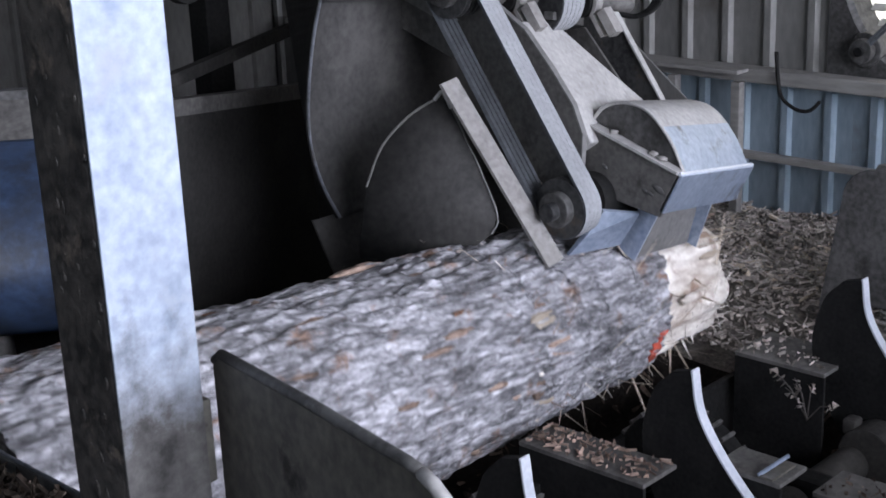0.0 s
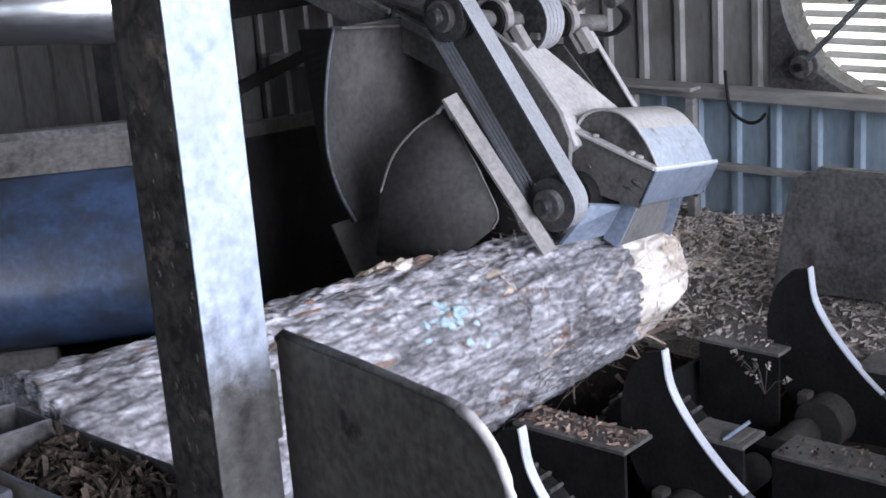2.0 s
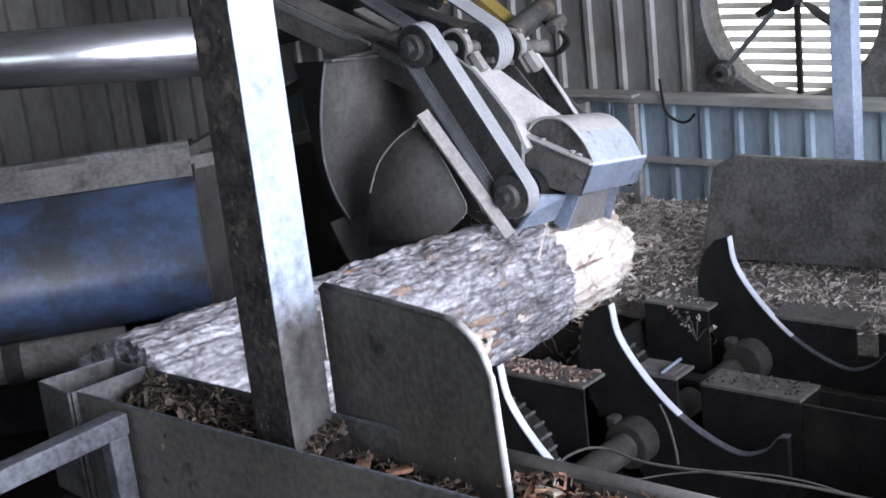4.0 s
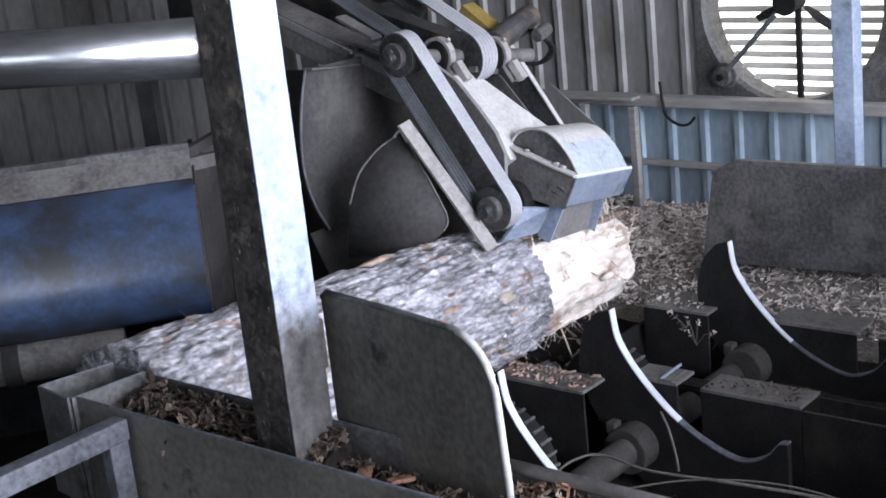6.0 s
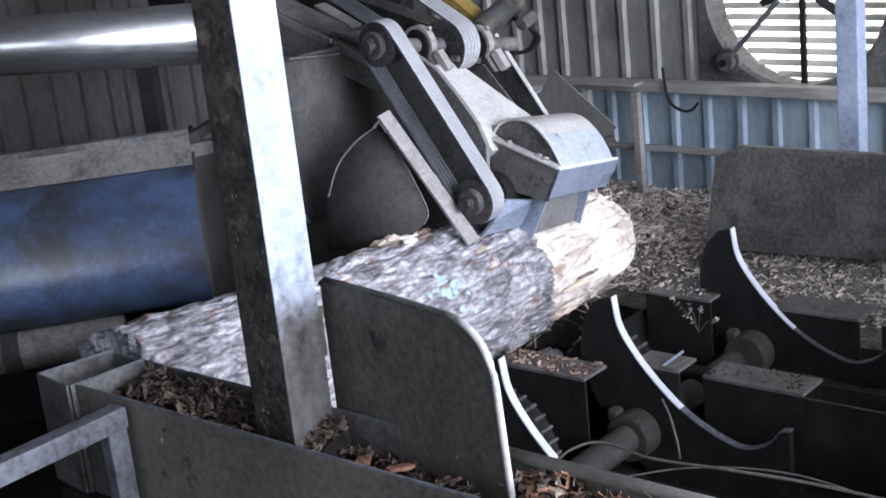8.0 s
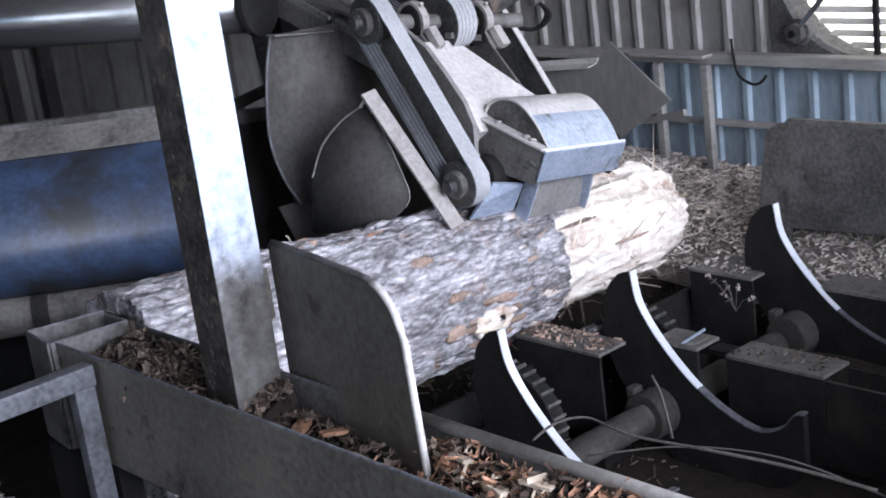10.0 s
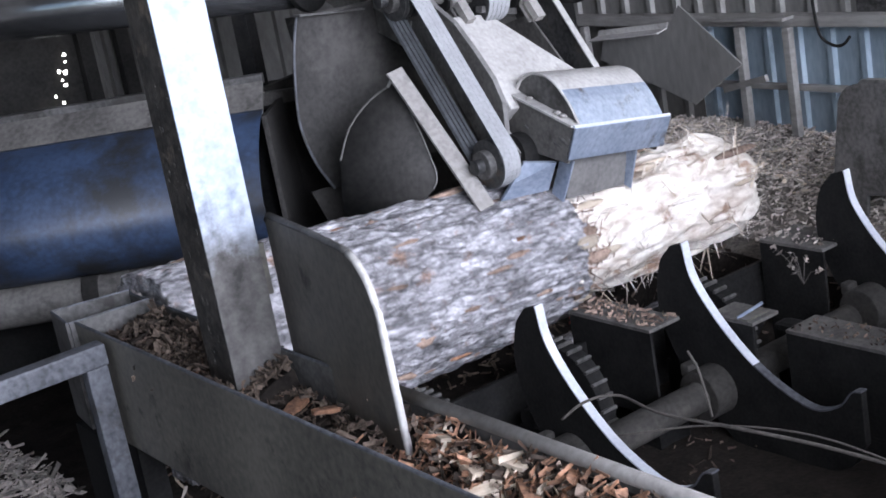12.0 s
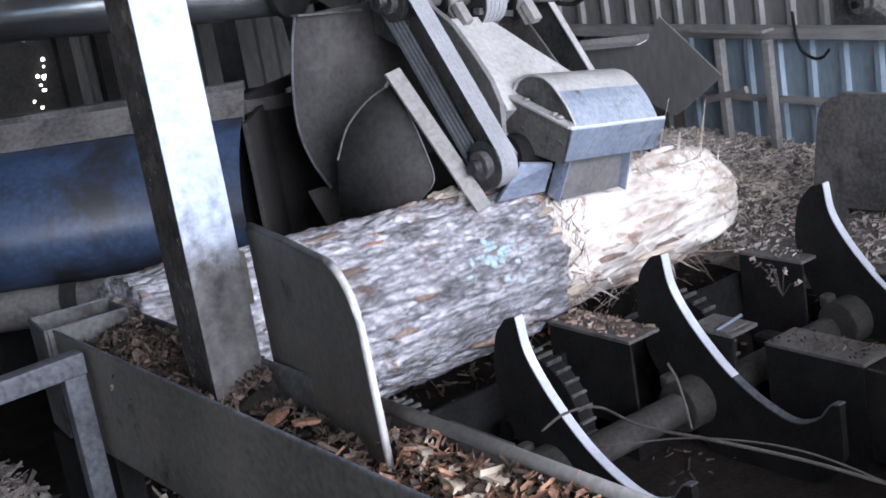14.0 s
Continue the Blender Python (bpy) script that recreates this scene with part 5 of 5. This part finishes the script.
scatter_mesh("trough_chips_pale", trough_spots(0.5, 1.8, 260), (0.015, 0.08), SPLINTER, "pale splinters among the bark chips", 34, 0.4, slim=(0.05, 0.22))
scatter_mesh("trough_chips_orange", trough_spots(1.2, 2.9, 60), (0.02, 0.06), CHIP_WARM, "rust-brown chips among the dark bark", 35, 0.3)


def big_chip(at, size, turn, tilt, material, label, seed):
    bm = bmesh.new()
    bmesh.ops.create_grid(bm, x_segments=10, y_segments=4, size=0.5)
    for v in bm.verts:
        v.co.x *= size[0] * (1 + 0.25 * noise.noise(Vector((v.co.y * 9, seed, 0))))
        v.co.y *= size[1] * (1 + 0.4 * noise.noise(Vector((v.co.x * 20, seed, 3))))
        v.co.z = 0.25 * size[1] * noise.noise(Vector((v.co.x * 15, v.co.y * 30, seed))) + 0.006
    bmesh.ops.solidify(bm, geom=bm.faces[:], thickness=size[2])
    ob = solid("wood_splinter", bm, material, label, "wood chip", group="large wood chips")
    ob.matrix_world = pose(at[0], at[1], fill_height(at[0], at[1]) + 0.022, tilt, 0, turn)


big_chip((2.17, 2.25, 0.842), (0.10, 0.035, 0.012), 35, 8, CHIP_WARM, "orange-brown bark chip beside the post", 1)
big_chip((2.20, 1.60, 0.875), (0.085, 0.038, 0.014), 70, 20, SPLINTER, "pale splintered wood chunk on the bark", 2)
big_chip((2.17, 1.52, 0.875), (0.10, 0.032, 0.011), -25, 10, SPLINTER, "pale flat wood chip on the bark", 3)
big_chip((2.12, 1.62, 0.868), (0.12, 0.03, 0.01), 15, -8, CHIP_WARM, "reddish strip of inner bark", 4)
big_chip((2.19, 1.42, 0.868), (0.10, 0.035, 0.01), 60, 12, CHIP_WARM, "reddish strip of inner bark", 5)
big_chip((2.20, 2.15, 0.838), (0.07, 0.03, 0.01), -30, 10, CHIP_WARM, "brown bark chip beside the plate", 6)
big_chip((2.10, 1.30, 0.868), (0.09, 0.03, 0.011), -50, 10, SPLINTER, "pale flat wood chip on the bark", 7)


for k, (x, y, ln, turn) in enumerate(((2.21, 1.72, 0.09, 80), (2.14, 1.70, 0.10, 20), (2.22, 1.50, 0.11, 95), (2.09, 1.48, 0.09, -15), (2.15, 1.36, 0.12, 40), (2.20, 1.26, 0.10, 75))):
    big_chip((x, y, 0), (ln * 0.75, 0.020 + 0.003 * k, 0.009), turn, 8 - 4 * k, (SPLINTER, CHIP_WARM)[k % 2], ("pale splintered wood chip on the bark", "reddish curl of inner bark")[k % 2], 20 + k)


def heap_spots(x0, x1, y0, y1, count):
    def spots(rng):
        for _ in range(count):
            x, y = rng.uniform(x0, x1), rng.uniform(y0, y1)
            yield (x, y, rolling(x, y) + 0.004)
    return spots


bm = bmesh.new()
nx, ny = 24, 84
g = [[bm.verts.new((4.70 + 0.94 * i / nx, 1.3 + 3.3 * j / ny, rolling(4.70 + 0.94 * i / nx, 1.3 + 3.3 * j / ny) + 0.006)) for j in range(ny + 1)] for i in range(nx + 1)]
for i in range(nx):
    for j in range(ny):
        bm.faces.new((g[i][j], g[i + 1][j], g[i + 1][j + 1], g[i][j + 1]))
solid("bark_bed", bm, mat("bark_bed", (0.055, 0.047, 0.040), (0.21, 0.185, 0.16), 0.9, 0.0, 30, 120, 0.8, stretch=(1, 0.5, 1)), "fine grey-brown bark heaped by the wall", "bark litter", kind="stuff", smooth=True)
scatter_mesh("bark_litter", heap_spots(4.75, 5.64, 1.3, 4.6, 20000), (0.012, 0.055), CHIP, "grey-brown bark shreds heaped by the wall", 41, 0.3)
scatter_mesh("shavings", heap_spots(4.9, 5.6, 1.3, 4.6, 900), (0.03, 0.10), SPLINTER, "pale straw-like shavings on the bark heap", 42, 0.2, thin=0.03)
# dark chips again, carrying the shade under the machine in their colour
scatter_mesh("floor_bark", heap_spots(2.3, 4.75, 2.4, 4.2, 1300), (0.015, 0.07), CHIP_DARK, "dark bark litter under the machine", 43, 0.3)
scatter_mesh("floor_shavings", heap_spots(1.5, 2.25, 4.2, 5.7, 2000), (0.03, 0.12), CHIP, "bark shavings on the floor by the hand rail", 44, 0.3, thin=0.05)


def dusted(x0, x1, y0, y1, z, count):
    def spots(rng):
        for _ in range(count):
            yield (rng.uniform(x0, x1), rng.uniform(y0, y1), z)
    return spots


scatter_mesh("beam_crumbs", dusted(3.67, 3.79, 2.67, 3.04, 0.43, 160), (0.008, 0.03), SHRED, "bark crumbs lying on the frame beam", 51, 0.2)
scatter_mesh("beam_crumbs_front", dusted(4.01, 4.14, 2.04, 2.39, 0.36, 70), (0.005, 0.022), CHIP_DARK, "bark crumbs lying on the frame beam", 52, 0.2)
scatter_mesh("beam_crumbs_end", dusted(4.53, 4.71, 2.67, 2.94, 0.43, 80), (0.006, 0.03), CHIP, "bark crumbs on the end beam", 53, 0.2)

solid("fallen_branch", tube(smooth_line([(2.99, 2.32, 0.47), (3.05, 2.28, 0.51), (3.12, 2.22, 0.515), (3.12, 2.06, 0.50), (3.17, 1.86, 0.49), (3.22, 1.62, 0.48), (3.26, 1.38, 0.46)]),
                            [0.003] + [0.0042] * 30 + [0.005] * 6, 7), TWIG, "thin crooked grey twig caught in the frame", "twig", smooth=True)
solid("thin_twig", tube(smooth_line([(3.05, 2.16, 0.44), (3.2, 1.95, 0.46), (3.32, 1.7, 0.44), (3.4, 1.4, 0.36)]), 0.003, 6), TWIG, "thin grey twig across the frame", "twig", smooth=True)
solid("upright_twig", tube(smooth_line([(3.30, 2.12, 0.60), (3.32, 2.11, 0.54), (3.32, 2.09, 0.46), (3.33, 2.09, 0.40)]), 0.004, 6), TWIG, "short twig standing in the frame", "twig", smooth=True)


def dead_weed(at, seed):
    rng = random.Random(seed)
    root = thing("dry_sprig", "dry leafy sprig caught on the frame", "dead plant", at)
    for k in range(7):
        tip = Vector((rng.uniform(-0.05, 0.05), rng.uniform(-0.09, 0.09), rng.uniform(0.06, 0.14)))
        part("stem", tube([Vector((0, 0, 0)), tip * 0.5 + Vector((0, 0, 0.02)), tip], 0.0018, 5), TWIG, root)
        for _ in range(3):
            c = tip * rng.uniform(0.7, 1.05)
            b = bmesh.new()
            q = [b.verts.new(c + Vector((rng.uniform(-1, 1), rng.uniform(-1, 1), rng.uniform(-1, 1))) * 0.013) for _ in range(4)]
            b.faces.new(q)
            bmesh.ops.solidify(b, geom=b.faces[:], thickness=0.001)
            part("dry_leaf", b, CHIP, root)


dead_weed((4.36, 2.62, 0.36), 6)

# thrown flakes
FLAKES = []
for k in range(10):
    bm = bmesh.new()
    bmesh.ops.create_grid(bm, x_segments=5, y_segments=2, size=0.5)
    for v in bm.verts:
        v.co = Vector((v.co.x * (0.05 + 0.007 * k), v.co.y * 0.02, 0.004 * noise.noise(v.co * 5 + Vector((k, 0, 0)))))
    bmesh.ops.solidify(bm, geom=bm.faces[:], thickness=0.004)
    FLAKES.append(solid("thrown_flake", bm, (CHIP, SPLINTER)[k % 2], "torn bark flake thrown off the log", "bark flake", group="thrown bark flakes"))

# ---------------------------------------------------------------- what moves
HEAD_ROWS = [  # seconds, x of the head, lift
    (0.0, 4.028, -0.033), (0.5, 4.052, -0.001), (1.0, 4.081, -0.011), (1.5, 4.094, -0.029), (2.0, 4.09, -0.012), (2.5, 4.079, 0.01), (3.0, 4.049, -0.029), (3.5, 4.088, 0.002),
    (3.7, 4.071, -0.006), (6.0, 3.934, -0.011), (6.5, 3.834, 0.031), (7.0, 3.808, -0.011), (7.5, 3.812, -0.005), (8.0, 3.817, -0.002), (8.5, 3.813, 0.01), (8.7, 3.701, 0.003),
    (10.8, 3.621, 0.012), (11.0, 3.629, 0.045), (11.5, 3.564, 0.02), (12.0, 3.555, -0.004), (12.5, 3.512, 0.028), (13.0, 3.642, 0.034), (13.5, 3.617, -0.008), (14.0, 3.627, 0.009),
]
SPIN = radians(-118.5)  # a turn takes three seconds, the near side rising


def spin_at(t):
    return SPIN * t


def motions():
    walk(head, [(t, pose(x, HY, HZ + dz)) for t, x, dz in HEAD_ROWS])
    steps = [0.25 * k for k in range(57)]
    walk(log, [(t, log_pose(spin_at(t))) for t in steps])
    for ob, t_off, mid in SLABS:
        # a slab drops once its side has come round to the bottom of the log
        left = math.fmod(mid + spin_at(t_off) - radians(270), math.tau)
        leave = round(t_off + (left + math.tau if left < 0 else left) / -SPIN, 2)
        rows = [(t, log_pose(spin_at(t))) for t in steps if t < leave - 0.05] + [(leave, log_pose(spin_at(leave)))]
        for k in range(1, 5):
            rows.append((leave + 0.1 * k, log_pose(spin_at(leave) - 0.15 * k, Vector((0, 0.05 * k, -0.30 * (k / 4) ** 2)))))
        rows = [r for r in rows if r[0] < 14.0]
        walk(ob, rows + [(14.0, rows[-1][1])])
    turn = [(t, log_pose(spin_at(t)) @ Matrix.Scale(1.0, 4) @ Matrix.Translation((0, -0.004, 0))) for t in (0.0, 0.2, 0.4, 0.6, 0.8)]
    for k in range(1, 5):
        turn.append((0.8 + 0.2 * k, log_pose(spin_at(0.8) - 0.4 * k, Vector((0, 0.09 * k, -0.042 * k * k)))))
    turn.append((14.0, turn[-1][1]))
    walk(red, turn)
    rng = random.Random(77)
    for k, ob in enumerate(FLAKES):
        x = rng.uniform(2.4, 3.9)
        t0 = 0.6 + 1.32 * k
        at = Vector((x, 3.45, 0.90))
        rows = [(0.0, pose(at.x, 3.40, 0.70, 20, 0, 30 * k)), (t0, pose(at.x, 3.40, 0.70, 20, 0, 30 * k))]
        v = Vector((rng.uniform(-0.5, 0.2), rng.uniform(0.0, 0.6), rng.uniform(1.4, 2.0)))
        for q in range(1, 7):
            s = 0.1 * q
            p = Vector((at.x, 3.40, 0.70)) + v * s + Vector((0, 0, -4.9 * s * s))
            rows.append((t0 + s, pose(p.x, p.y + 0.25 * s, max(0.05, p.z), 20 + 60 * q, 20 * q, 30 * k + 25 * q)))
        p = rows[-1][1].translation
        rows.append((rows[-1][0] + 0.15, pose(p.x, p.y + 0.1, 0.06, 400, 120, 30 * k + 170)))
        rows.append((max(14.0, rows[-1][0] + 0.1), rows[-1][1]))
        walk(ob, [r for r in rows if r[0] <= 14.0])


motions()
